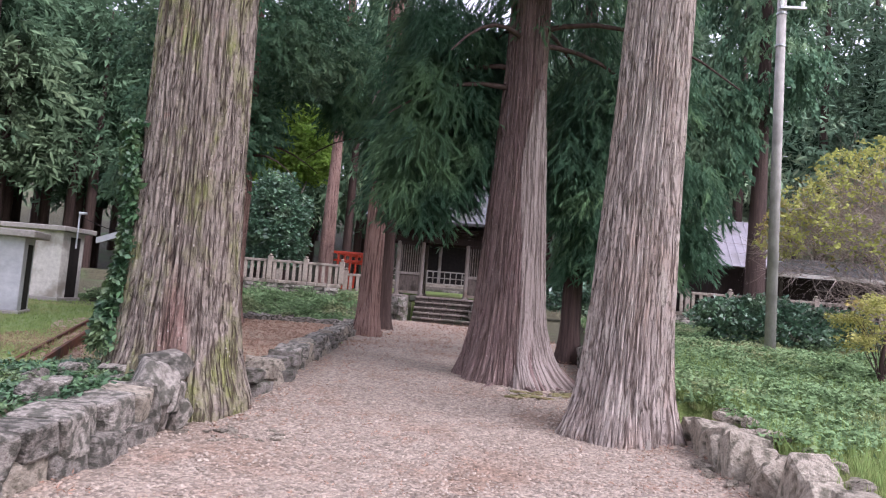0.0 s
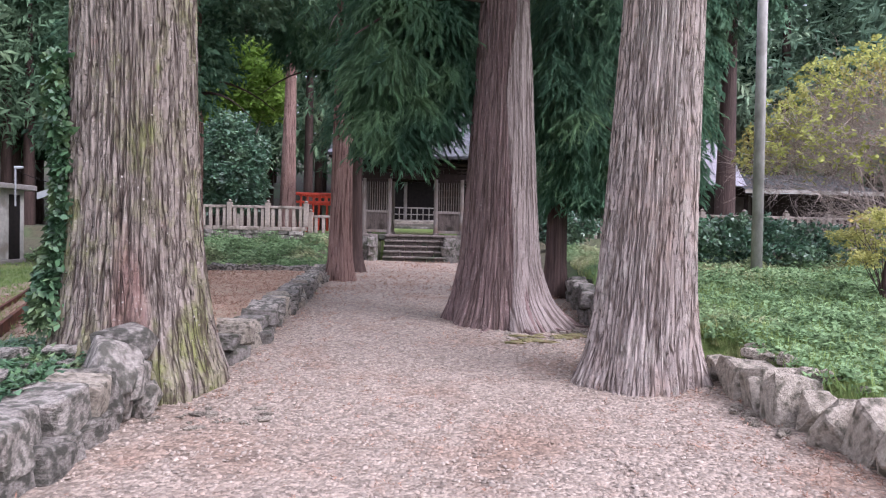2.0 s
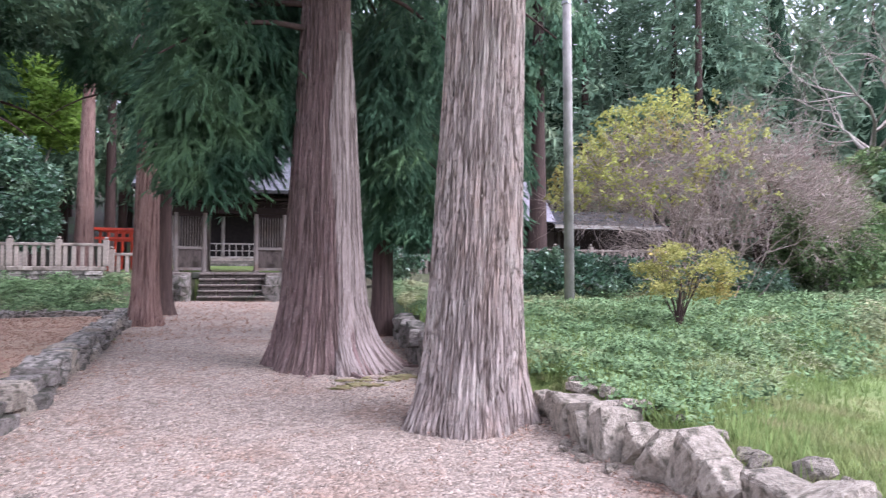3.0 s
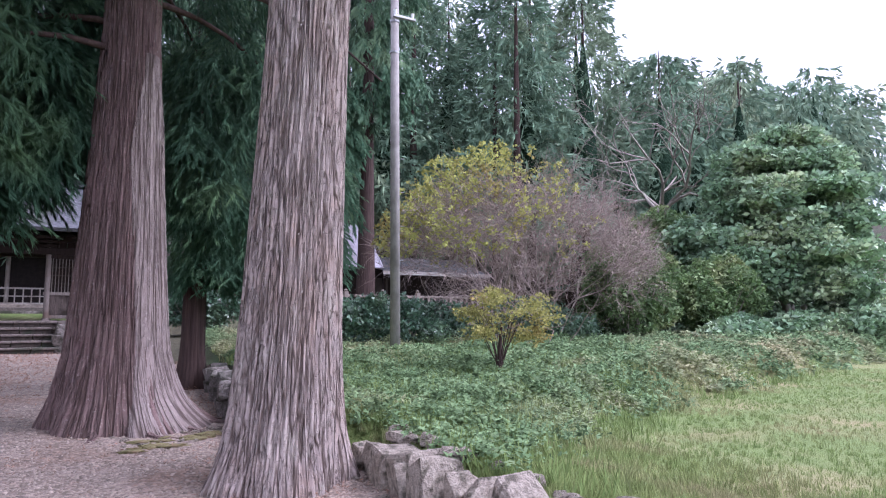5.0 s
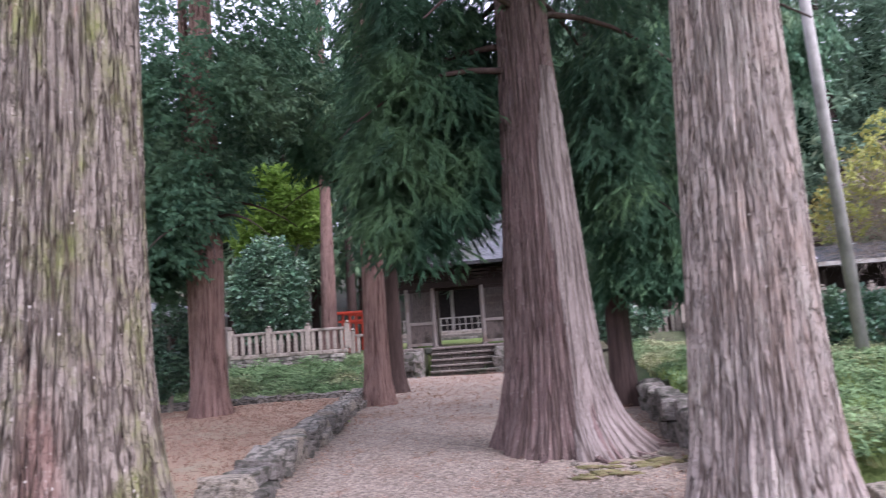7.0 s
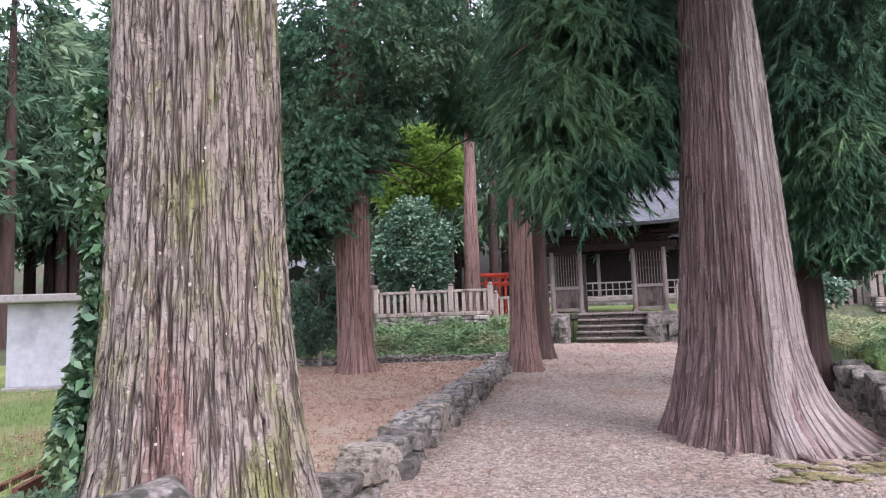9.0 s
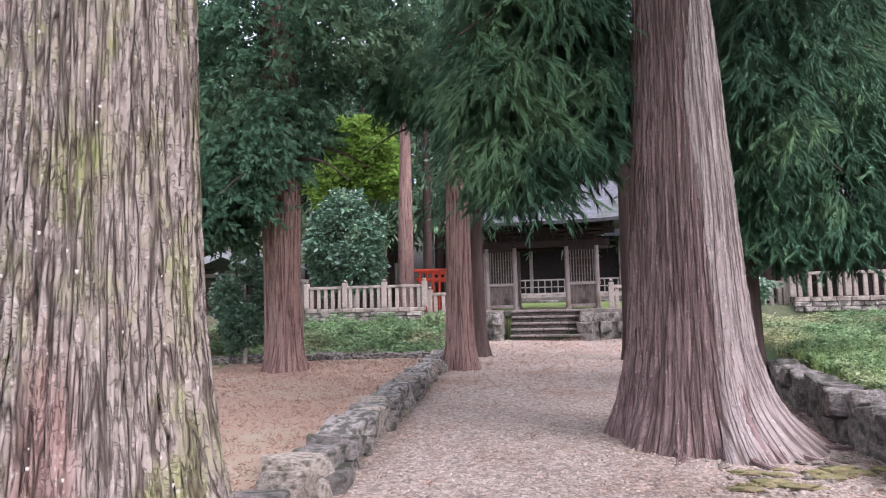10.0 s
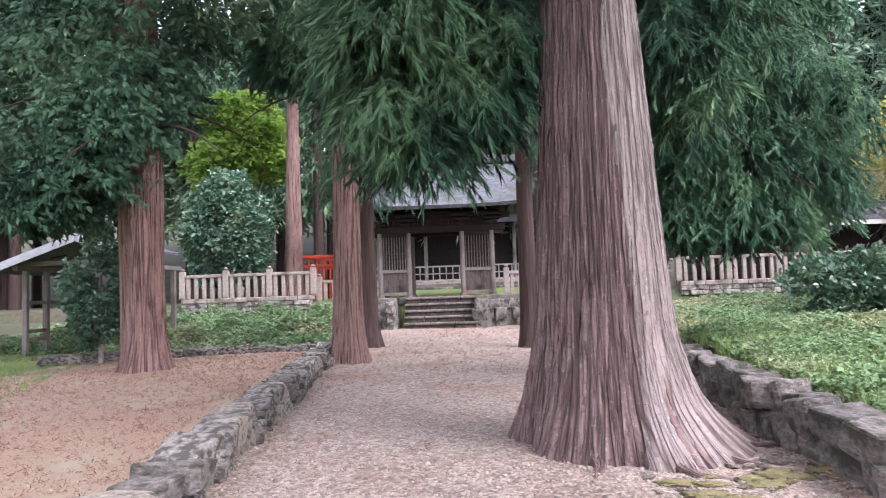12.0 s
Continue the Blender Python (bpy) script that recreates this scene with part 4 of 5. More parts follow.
shrub("hedge_bush", (14.5, 12.6, 0.3), "dark low bush beneath the yellow tree", random_balls(g0, (0, 0, 0.8), (2.8, 0.9, 0.9), 16, 0.42), "camellia", 1700, 0.15, 39, fork(g0, 1, 1.5, 6, 0.03))
shrub("hedge_bush", (25.5, 11.6, -0.1), "dark undergrowth at the lawn's far edge", random_balls(g0, (0, 0, 0.9), (4.5, 1.2, 1.0), 18, 0.4), "evergreen", 2000, 0.24, 42, fork(g0, 1, 1.5, 6, 0.03))
shrub("hedge_bush", (33.5, 12.6, -0.3), "dark undergrowth below the broad evergreen", random_balls(g0, (0, 0, 0.9), (3.6, 1.2, 1.1), 14, 0.4), "evergreen", 1300, 0.26, 43, fork(g0, 1, 1.5, 6, 0.03))
shrub("fence_bush", (5.4, 20.8, 0.8), "dark bush in front of the stone fence", random_balls(g0, (0, 0, 0.8), (2.2, 0.8, 0.8), 12, 0.42), "camellia", 900, 0.17, 40, fork(g0, 1, 1, 5, 0.03))

# bare twigs of the autumn tree and a leafless grey tree
def twiggy(name, at, label, h, spread, levels, seed, mat, r0=0.12, n0=6, bole=0.0):
    g = np.random.default_rng(seed)
    paths, stems = [], []

    def grow(p, d, ln, r, lv):
        pts = [(*p, r)]
        q, dd = np.array(p, float), np.array(d, float)
        for k in range(4):
            dd = dd + g.normal(0, 0.22, 3)
            dd /= np.linalg.norm(dd)
            q = q + dd * ln / 4
            pts.append((*q, r * (1 - 0.16 * (k + 1))))
        (stems if lv == levels else paths).append(pts)
        if lv:
            for k in range(int(g.integers(2, 5))):
                s = int(g.integers(2, 5))
                e = dd + g.normal(0, 0.55, 3) + np.array((0, 0, 0.1))
                e /= np.linalg.norm(e)
                grow(pts[s][:3], e, ln * g.uniform(0.55, 0.8), r * 0.5, lv - 1)

    for i in range(n0):
        a = g.uniform(0, 6.28)
        d = np.array((math.cos(a) * spread, math.sin(a) * spread, 1.0))
        grow((0, 0, bole - 0.1), d / np.linalg.norm(d), h * g.uniform(0.4, 0.6), r0, levels)
    if bole:
        stems.append([(0, 0, -0.2, r0 * 2.2), (0.2, 0, bole * 0.5, r0 * 1.8), (0, 0, bole + 0.2, r0 * 1.2)])
    t = thing(name, at, label, "tree")
    v, f = limbs(paths, 3)
    raw("branch", v, f, mat, t)
    v, f = limbs(stems, 5)
    raw("trunk", v, f, mat, t)
    return t


TWIG = []
for s_ in range(5):
    q = np.random.default_rng(s_ + 300)
    V_, F_ = [], []
    for i in range(12):
        p = np.array((q.uniform(0, 0.6), 0, 0))
        d = np.array((1.0, q.normal(0, 0.55), q.normal(0.1, 0.5)))
        d *= q.uniform(0.35, 0.75) / np.linalg.norm(d)
        w = np.cross(d, q.normal(size=3))
        w *= 0.0055 / np.linalg.norm(w)
        k = len(V_)
        V_ += [p - w, p + w, p + d]
        F_.append((k, k + 1, k + 2))
    TWIG.append((np.array(V_), np.array(F_)))
yt = twiggy("autumn_tree", (14.2, 12.9, 0.4), "wide autumn tree of fine bare purplish twigs with yellow top leaves", 5.0, 1.15, 4, 51, "twigs_bare", 0.042, 30)
gy_ = np.random.default_rng(53)
u = gy_.normal(size=(7500, 3))
u /= np.linalg.norm(u, axis=1)[:, None]
u = u[(u[:, 2] > 0.28) & (u[:, 0] < 0.45 * gy_.uniform(-1, 1, len(u)) - 0.02) & (np.sin(u[:, 0] * 9) * np.sin(u[:, 2] * 11 + 2 * u[:, 1]) > -0.45)]
pos = u * (4.9, 2.8, 4.9) * (gy_.uniform(0.82, 1.04, len(u)))[:, None] + (-0.2, 0, 1.4)
scatter("foliage", [leaf_clump(6, 0.14, s, 0.5) for s in range(4)], pos, gy_.uniform(0, 6.28, len(u)), gy_.normal(0, 0.5, len(u)), gy_.uniform(0.6, 1.2, len(u)), "autumn", yt)
u = gy_.normal(size=(4200, 3))
u /= np.linalg.norm(u, axis=1)[:, None]
u = u[u[:, 2] > -0.12] * np.array((5.1, 2.7, 4.2))
pos = u * (gy_.uniform(0.45, 1.0, len(u)) ** 0.5)[:, None] + (0.4, 0, 1.3)
pos = pos[(pos[:, 2] > 2.1 - 0.12 * pos[:, 0] + 0.5 * np.sin(pos[:, 0] * 2.1)) & (pos[:, 2] < 5.1 + 0.5 * np.sin(pos[:, 0] * 1.7))]
out = np.arctan2(pos[:, 1], pos[:, 0] - 0.3)
tagged(scatter("twigs", TWIG, pos, out + gy_.normal(0, 0.7, len(pos)), -0.4 + gy_.normal(0, 0.5, len(pos)), gy_.uniform(0.7, 1.5, len(pos)), "twigs_bare", yt), kind="stuff")
twiggy("bare_tree", (33.0, 24.0, 0.4), "leafless pale grey tree before the wood", 9.0, 1.5, 4, 52, "bark_pale", 0.14, 6, 7.2)

# ---- the woods ----
def conifer(h, r, seed, n, low=0.22):
    """Trunk and tiers of drooping tufts of one forest cedar: positions for scatter."""
    g = np.random.default_rng(seed)
    z = h * (low + (1 - low) * g.uniform(0, 1, n) ** 0.8)
    rr = r * (1 - (z - low * h) / ((1 - low) * h)) ** 0.95 * g.uniform(0.55, 1.0, n) ** 0.5 + 0.15
    a = g.uniform(0, 6.28, n)
    rr *= 1 + 0.25 * np.sin(a * 3 + z * 1.7)
    return np.stack((rr * np.cos(a), rr * np.sin(a), z), -1), a


gw = np.random.default_rng(77)
P, A, S, stems, cores = [], [], [], [], []
spots = []
for i in range(2600):
    x, y = gw.uniform(-75, 150), gw.uniform(30, 150)
    d = math.hypot(x, y)
    if y < 36 + 4 * math.sin(x) and -14 < x < 26:
        continue
    if x > 22 and y < 24 + (x - 22) * 0.25:
        continue
    b = math.degrees(math.atan2(x, y + 3))
    if not -62 < b < 74 or (b < 22 and d > 62) or d > 125:
        continue
    if all((x - u) ** 2 + (y - w) ** 2 > (2.7 + 0.016 * d) ** 2 for u, w in spots[-260:]):
        spots.append((x, y))
for i in range(60):
    spots.append((gw.uniform(-60, -22), gw.uniform(8, 34)))
for k, (x, y) in enumerate(spots):
    d = math.hypot(x, y)
    h = gw.uniform(25, 30) if 10 < x < 40 and y < 50 else gw.uniform(15, 21)
    bear = math.degrees(math.atan2(x - 1.8, y + 4))
    if 44 < bear < 62 and d > 50:
        h += 3.2 * min(1, (62 - bear) / 9)
    z0 = float(land(x, y))
    n = 520 if d < 48 else (280 if d < 62 else 120)
    p, a = conifer(h, h * gw.uniform(*((0.15, 0.21) if d < 50 else (0.12, 0.17))), 1000 + k, n, 0.3 if x < -14 else 0.22)
    P.append(p + (x, y, z0))
    A.append(a)
    S.append(gw.uniform(0.8, 1.3, n) * (2.0 if d < 48 else (2.2 if d < 62 else 3.1)))
    # Solid cores, added inside the crowns to block sky between the tufts.
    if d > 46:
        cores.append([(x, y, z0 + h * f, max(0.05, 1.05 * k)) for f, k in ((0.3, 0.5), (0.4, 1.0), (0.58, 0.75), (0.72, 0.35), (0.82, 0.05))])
    if d < 80:
        stems.append([(x, y, z0 - 0.3, 0.34), (x, y, z0 + h * 0.45, 0.24), (x, y, z0 + h, 0.04)])
P, A, S = np.concatenate(P), np.concatenate(A), np.concatenate(S)
near = np.hypot(P[:, 0], P[:, 1]) < 50
for side, mat in ((P[:, 0] < -2, "wood_leaf"), (P[:, 0] >= -2, "hazed_leaf")):
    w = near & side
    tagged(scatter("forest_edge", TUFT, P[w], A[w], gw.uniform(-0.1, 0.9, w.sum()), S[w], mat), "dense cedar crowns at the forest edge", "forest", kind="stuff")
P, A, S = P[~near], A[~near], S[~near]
tagged(scatter("forest", TUFT_FAR, P, A, gw.uniform(0.0, 0.9, len(P)), S, "hazed_leaf"), "dense dark cedar forest on the hillside", "forest", kind="stuff")
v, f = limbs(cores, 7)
tagged(raw("forest_inner", v, f, "core_shade", smooth=True), "dark solid cores added inside the cedar crowns to close gaps", "forest", kind="stuff")
v, f = limbs(stems, 6)
tagged(raw("forest_trunks", v, f, "bark_dark", smooth=True), "dark upright trunks inside the cedar forest", "forest", kind="stuff")

# ---- shrine gate on its stone terrace ----
GY0 = 24.0


def lantern_gate():
    t = thing("shrine_gate", (0, GY0, 1.1), "old weathered wooden shrine gate with barred side bays", "gate")
    X = (-2.09, -1.0, 1.02, 2.14)
    for x in X:
        for dy in (0.0, 1.7):
            part("post", rod((x, dy, 0.1), (x, dy, 3.3), 0.095, 0.09, 14), "wood_grey", t, smooth=False)
            part("post_base", rod((x, dy, 0), (x, dy, 0.1), 0.15, 0.12, 12), "step_stone", t, "round stone post base")
    for (a, b) in ((X[0], X[1]), (X[2], X[3])):
        part("rail", box(a - 0.12, b + 0.12, -0.06, 0.06, 0.93, 1.05, 0.01), "wood_grey", t)
        part("sill", box(a, b, -0.05, 0.05, 0.08, 0.2, 0.01), "wood_grey", t)
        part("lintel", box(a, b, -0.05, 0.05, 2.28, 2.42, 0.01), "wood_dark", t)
        n = 5
        for i in range(n):
            u0, u1 = a + 0.09 + (b - a - 0.18) * i / n, a + 0.09 + (b - a - 0.18) * (i + 1) / n
            part("panel", box(u0 + 0.004, u1 - 0.004, -0.02, 0.02, 0.2, 0.93, 0.004), "wood_panel", t)
        for i in range(9):
            u = a + 0.14 + (b - a - 0.28) * i / 8
            part("bar", box(u - 0.014, u + 0.014, -0.025, 0.015, 1.05, 2.28), "wood_grey", t)
        for zz in (1.35, 1.65, 1.95):
            part("cross_bar", box(a + 0.08, b - 0.08, 0.016, 0.03, zz, zz + 0.02), "wood_panel", t)
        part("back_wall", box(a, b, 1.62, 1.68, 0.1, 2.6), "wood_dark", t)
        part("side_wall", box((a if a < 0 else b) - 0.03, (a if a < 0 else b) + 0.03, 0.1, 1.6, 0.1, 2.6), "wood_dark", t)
    # Dark boards and brackets added under the eaves to stand for shade there.
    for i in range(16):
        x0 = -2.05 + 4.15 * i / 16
        part("shade_frieze_board", box(x0 + 0.004, x0 + 0.255, -0.03, 0.03, 2.684, 2.9, 0.004), "wood_dark", t)
        part("shade_soffit_board", box(x0 - 0.6 + i * 0.075, x0 - 0.6 + i * 0.075 + 0.325, -1.1, 2.7, 3.29, 3.31), "wood_dark", t)
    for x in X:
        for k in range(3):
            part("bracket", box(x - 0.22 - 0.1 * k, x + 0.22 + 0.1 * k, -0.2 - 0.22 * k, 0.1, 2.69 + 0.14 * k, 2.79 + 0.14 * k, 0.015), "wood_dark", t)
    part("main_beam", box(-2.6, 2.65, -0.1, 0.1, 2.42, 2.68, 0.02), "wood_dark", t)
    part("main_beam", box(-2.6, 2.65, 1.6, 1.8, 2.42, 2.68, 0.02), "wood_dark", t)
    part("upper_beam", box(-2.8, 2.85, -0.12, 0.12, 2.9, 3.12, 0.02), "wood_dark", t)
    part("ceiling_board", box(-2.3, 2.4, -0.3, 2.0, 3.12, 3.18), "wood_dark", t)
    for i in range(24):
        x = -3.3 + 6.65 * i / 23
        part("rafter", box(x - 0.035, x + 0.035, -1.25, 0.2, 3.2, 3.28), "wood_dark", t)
    # bark roof, gently hollow, thick at the eaves
    V, F = [], []
    nx, ny = 30, 14
    for s in (-1, 1):
        base = len(V)
        for j in range(ny + 1):
            w = j / ny
            y = 0.85 + s * 2.25 * (1 - w)
            z = 3.28 + 1.9 * (w ** 1.25)
            for i in range(nx + 1):
                x = -3.5 + 7.05 * i / nx
                c = 0.10 * (abs(i / nx - 0.5) * 2) ** 3 * (1 - w)
                V.append((x, y, z + c + 0.03 * (j % 2)))
        for j in range(ny):
            for i in range(nx):
                a = base + j * (nx + 1) + i
                F.append((a, a + 1, a + nx + 2, a + nx + 1))
    ob = raw("roof", V, F, "roof_bark", t)
    md = ob.modifiers.new("thick", "SOLIDIFY")
    md.thickness, md.offset = 0.14, -1
    part("ridge", box(-3.55, 3.6, 0.6, 1.1, 5.1, 5.42, 0.06), "roof_bark", t)
    for x in (-3.45, 3.5):
        part("gable_board", box(x - 0.03, x + 0.03, -1.2, 2.9, 3.2, 3.34), "wood_dark", t)
        bm = bmesh.new()
        vs = [bm.verts.new(c) for c in ((x * 0.8, -0.4, 3.2), (x * 0.8, 2.1, 3.2), (x * 0.8, 0.85, 4.7))]
        bm.faces.new(vs)
        bmesh.ops.solidify(bm, geom=bm.faces[:], thickness=0.05)
        part("gable_wall", bm, "wood_dark", t)
    return t


lantern_gate()

# stone steps, retaining walls
steps = thing("stone_steps", (0.2, 22.6, 0), "worn stone steps up to the shrine gate", "stairs", kind="structure")
gs = np.random.default_rng(9)
RUN, NST = 0.27, 5
for i in range(NST):
    z0, y0 = 1.1 * i / NST, -0.33 + i * RUN
    x = -1.32
    while x < 1.3:
        w = min(gs.uniform(0.5, 1.0), 1.32 - x)
        if w < 0.25:
            break
        top, fy = z0 + 1.1 / NST - gs.uniform(0, 0.012), y0 + gs.uniform(-0.02, 0.02)
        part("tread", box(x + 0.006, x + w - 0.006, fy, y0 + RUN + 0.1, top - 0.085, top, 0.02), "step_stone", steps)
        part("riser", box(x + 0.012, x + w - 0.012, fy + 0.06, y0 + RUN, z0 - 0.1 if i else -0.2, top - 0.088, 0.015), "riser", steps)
        x += w
ROCKS = [rock_mesh("rock", s, 0.24, 2) for s in range(8)]
for me in ROCKS:
    me.materials.append(M["rock"])


def block_mesh(name, seed):
    """A roughly squared wall stone with broken, worn faces."""
    g = np.random.default_rng(seed)
    bm = bmesh.new()
    bmesh.ops.create_cube(bm, size=1)
    for v in bm.verts:
        v.co += Vector(g.uniform(-0.13, 0.13, 3))
    bmesh.ops.bevel(bm, geom=bm.edges[:], offset=0.11, segments=2, profile=0.55, affect="EDGES")
    for v in bm.verts:
        v.co *= 1 + 0.16 * noise.noise(v.co * 2.6 + Vector((seed * 2.3, 0, 1)))
    bmesh.ops.triangulate(bm, faces=bm.faces)
    me = bpy.data.meshes.new(name)
    bm.to_mesh(me)
    bm.free()
    return me


BLOCKS = [block_mesh("block", s + 7) for s in range(9)]
DBLOCKS = [block_mesh("block", s + 47) for s in range(6)]
for me in BLOCKS:
    me.materials.append(M["rock"])
PBLOCKS = [block_mesh("block", s + 87) for s in range(4)] + [rock_mesh("block", s + 17, 0.16) for s in range(8)]
for me in PBLOCKS:
    me.materials.append(M["rock_pale"])
for me in DBLOCKS:
    me.materials.append(M["rock_dark"])


def wall_of_rocks(name, label, line, height, size, thick, seed, mats, z_of, kind="structure", courses=2, tilt=0.12):
    """A dry wall of single stones along a polyline."""
    g = np.random.default_rng(seed)
    t = thing(name, (line[0][0], line[0][1], 0), label, "wall", kind=kind)
    org = Vector(t.location)
    for (x0, y0), (x1, y1) in zip(line, line[1:]):
        L = math.hypot(x1 - x0, y1 - y0)
        a = math.atan2(y1 - y0, x1 - x0)
        for c in range(courses):
            s = g.uniform(0, size * 0.4)
            hc = height / courses
            while s < L:
                w = g.uniform(0.65, 1.35) * size
                hh = hc * g.uniform(1.0, 1.3) if c == courses - 1 else hc * 1.25
                f = (s + w / 2) / L
                x, y = x0 + (x1 - x0) * f, y0 + (y1 - y0) * f
                off = g.uniform(-0.06, 0.06)
                m = Matrix.Translation(Vector((x - math.sin(a) * off, y + math.cos(a) * off, z_of(x, y) + hc * (c + 0.5))) - org) @ Matrix.Rotation(a + g.normal(0, 0.1), 4, "Z") @ Matrix.Rotation(g.normal(0, tilt), 4, "Y") @ Matrix.Rotation(g.choice((0, math.pi)), 4, "X") @ Matrix.Diagonal((w * 1.02, thick * g.uniform(0.8, 1.2), hh, 1))
                piece("stone", mats[int(g.integers(len(mats)))], "rock", m, t)
                s += w * 0.94
    return t


def pz(x, y):
    return float(path_z(y)) - 0.05


wall_of_rocks("gate_wall", "rough boulder wall beside the stone steps", [(-3.2, 22.9), (-1.6, 22.75), (-1.5, 22.2)], 1.0, 0.34, 0.36, 21, BLOCKS[:3] + DBLOCKS, pz, courses=3)
wall_of_rocks("gate_wall", "rough boulder wall beside the stone steps", [(1.55, 22.2), (1.65, 22.75), (3.4, 22.9)], 1.0, 0.36, 0.4, 22, DBLOCKS, pz, courses=3)
for x0, x1, y0 in ((-3.2, -1.42, 22.8), (-1.41, 1.41, 23.6), (1.42, 3.4, 22.8)):
    tagged(part("terrace_edge", box(x0, x1, y0, y0 + 0.5, 0.85, 1.115, 0.03), "step_stone"), "flat stone kerb under the gate", "kerb", kind="structure")

# borders of the path
wall_of_rocks("path_wall", "low mossy stone wall edging the needle-covered bed", [(-0.75, 1.75), (-0.8, 3.2), (-0.95, 5.0), (-1.16, 7.2), (-1.6, 11.2), (-1.8, 12.9)], 0.35, 0.36, 0.34, 23, BLOCKS + PBLOCKS[:3] + DBLOCKS[:3], pz, courses=2)
wall_of_rocks("bed_border", "single row of flat stones behind the bed", [(-1.9, 13.3), (-5.4, 13.3), (-7.4, 12.6)], 0.16, 0.4, 0.25, 24, BLOCKS, lambda x, y: 0.08, courses=1)
wall_of_rocks("bank_wall", "mossy stone retaining wall of the grassy bank", [(3.72, 3.1), (3.76, 4.7), (3.92, 6.4), (4.2, 8.6)], 0.46, 0.42, 0.35, 25, DBLOCKS, pz, courses=2)
wall_of_rocks("rock_edge", "row of rounded boulders edging the grassy bank", [(4.2, 1.9), (4.28, 0.9), (4.36, 0.0), (4.42, -1.0), (4.4, -2.2), (4.2, -5.5)], 0.37, 0.33, 0.36, 26, PBLOCKS, pz, courses=1, tilt=0.3)
wall_of_rocks("rock_wall_left", "weathered stone wall at the path's edge", [(-0.98, 0.3), (-0.92, -0.9), (-0.95, -2.6), (-1.05, -6)], 0.44, 0.36, 0.38, 27, BLOCKS + PBLOCKS[:4], pz, courses=2)
for at, size, turn, seed in (((-0.93, 0.0, 0.1), (0.46, 0.5, 0.62), (0.15, 0.2, 0.4), 61), ((-1.02, 0.45, 0.3), (0.5, 0.36, 0.36), (0.0, -0.1, 0.1), 64), ((-0.72, 0.22, -0.08), (0.26, 0.24, 0.32), (0.2, 0.3, 1.0), 66)):
    big = thing("boulder", at, "pale lichened boulder at the foot of the cedar", "rock", "boulders by the cedar")
    stone = piece("stone", rock_mesh("boulder_body", seed, 0.12, 3), "rock", Matrix.LocRotScale((0, 0, 0.05), Euler(turn), size), big)
    stone.data.polygons.foreach_set("use_smooth", np.ones(len(stone.data.polygons), dtype=bool))

ge = np.random.default_rng(93)
for i in range(44):
    y = ge.uniform(-2.6, 1.9)
    front = i % 2 == 0
    x = 4.3 - 0.05 * y + (-0.24 if front else 0.34) + ge.normal(0, 0.05)
    w = ge.uniform(0.06, 0.13) if front else ge.uniform(0.14, 0.3)
    ob = new("small_stone", PBLOCKS[4 + i % 8])
    ob.matrix_basis = Matrix.LocRotScale((x, y, (float(path_z(y)) if front else float(land(x, y))) + w * 0.2), Euler((ge.normal(0, 0.2), ge.normal(0, 0.2), ge.uniform(0, 6.28))), (w, w * ge.uniform(0.6, 1), w * 0.62))
    tagged(ob, "small tan stone beside the boulder edge", "stone", "stones along the boulder edge")

# needle-covered bed
by = np.arange(1.6, 13.4, 0.12)
bu = np.linspace(0, 1, 60)
BU, BY = np.meshgrid(bu, by)
BX = (left_edge(BY) - 0.15) * (1 - BU) + (-3.2 - 4.0 * sm(1.0, 9, BY)) * BU
BZ = land(BX, BY) + 0.012 + np.random.default_rng(8).normal(0, 0.006, BX.shape)
tagged(sheet("needle_bed", BX, BY, BZ, "litter"), "bed covered with brown cedar needles", "ground", kind="structure")

# ---- stone fences ----
def stone_fence(x0, x1, y, zb, n_bay, group):
    t = thing("stone_fence", (x0, y, zb), "weathered stone picket fence on a low stone wall", "fence", group)
    L = (x1 - x0) / n_bay
    for i in range(n_bay + 1):
        p = part("post", box(-0.1, 0.1, -0.1, 0.1, 0, 1.0, 0.015), "fence_stone", t)
        p.location = (i * L, 0, 0)
        part("cap", box(-0.075, 0.075, -0.075, 0.075, 1.0, 1.12, 0.05), "fence_stone", p)
    for i in range(n_bay):
        part("rail", box(i * L + 0.1, (i + 1) * L - 0.1, -0.075, 0.075, 0.76, 0.87, 0.012), "fence_stone", t)
        me = None
        for j in range(5):
            if me is None:
                b = part("baluster", box(-0.065, 0.065, -0.055, 0.055, 0, 0.76, 0.012), "fence_stone", t)
                me = b.data
            else:
                b = new("baluster", me)
                b.parent = t
            b.location = (i * L + L * (j + 0.75) / 5.5, 0, 0)
    g = np.random.default_rng(int(abs(x0) * 10))
    for c in range(3):
        x = 0.0
        while x < x1 - x0:
            w = min(g.uniform(0.3, 0.65), x1 - x0 - x)
            if w > 0.08:
                part("base_stone", box(x + 0.008, x + w - 0.008, -0.18 + g.uniform(-0.03, 0.03), 0.25, -0.17 * (c + 1) + 0.005, -0.17 * c - 0.005, 0.02), "fence_stone" if c == 0 else "rock", t)
            x += w
    return t


stone_fence(-9.25, -4.42, 23.0, 1.32, 3, "shrine fence")
stone_fence(-4.3, -2.6, 23.4, 0.98, 1, "shrine fence")
stone_fence(2.6, 8.6, 23.4, 1.08, 4, "shrine fence")
stone_fence(8.7, 21.0, 23.0, 1.36, 7, "shrine fence")

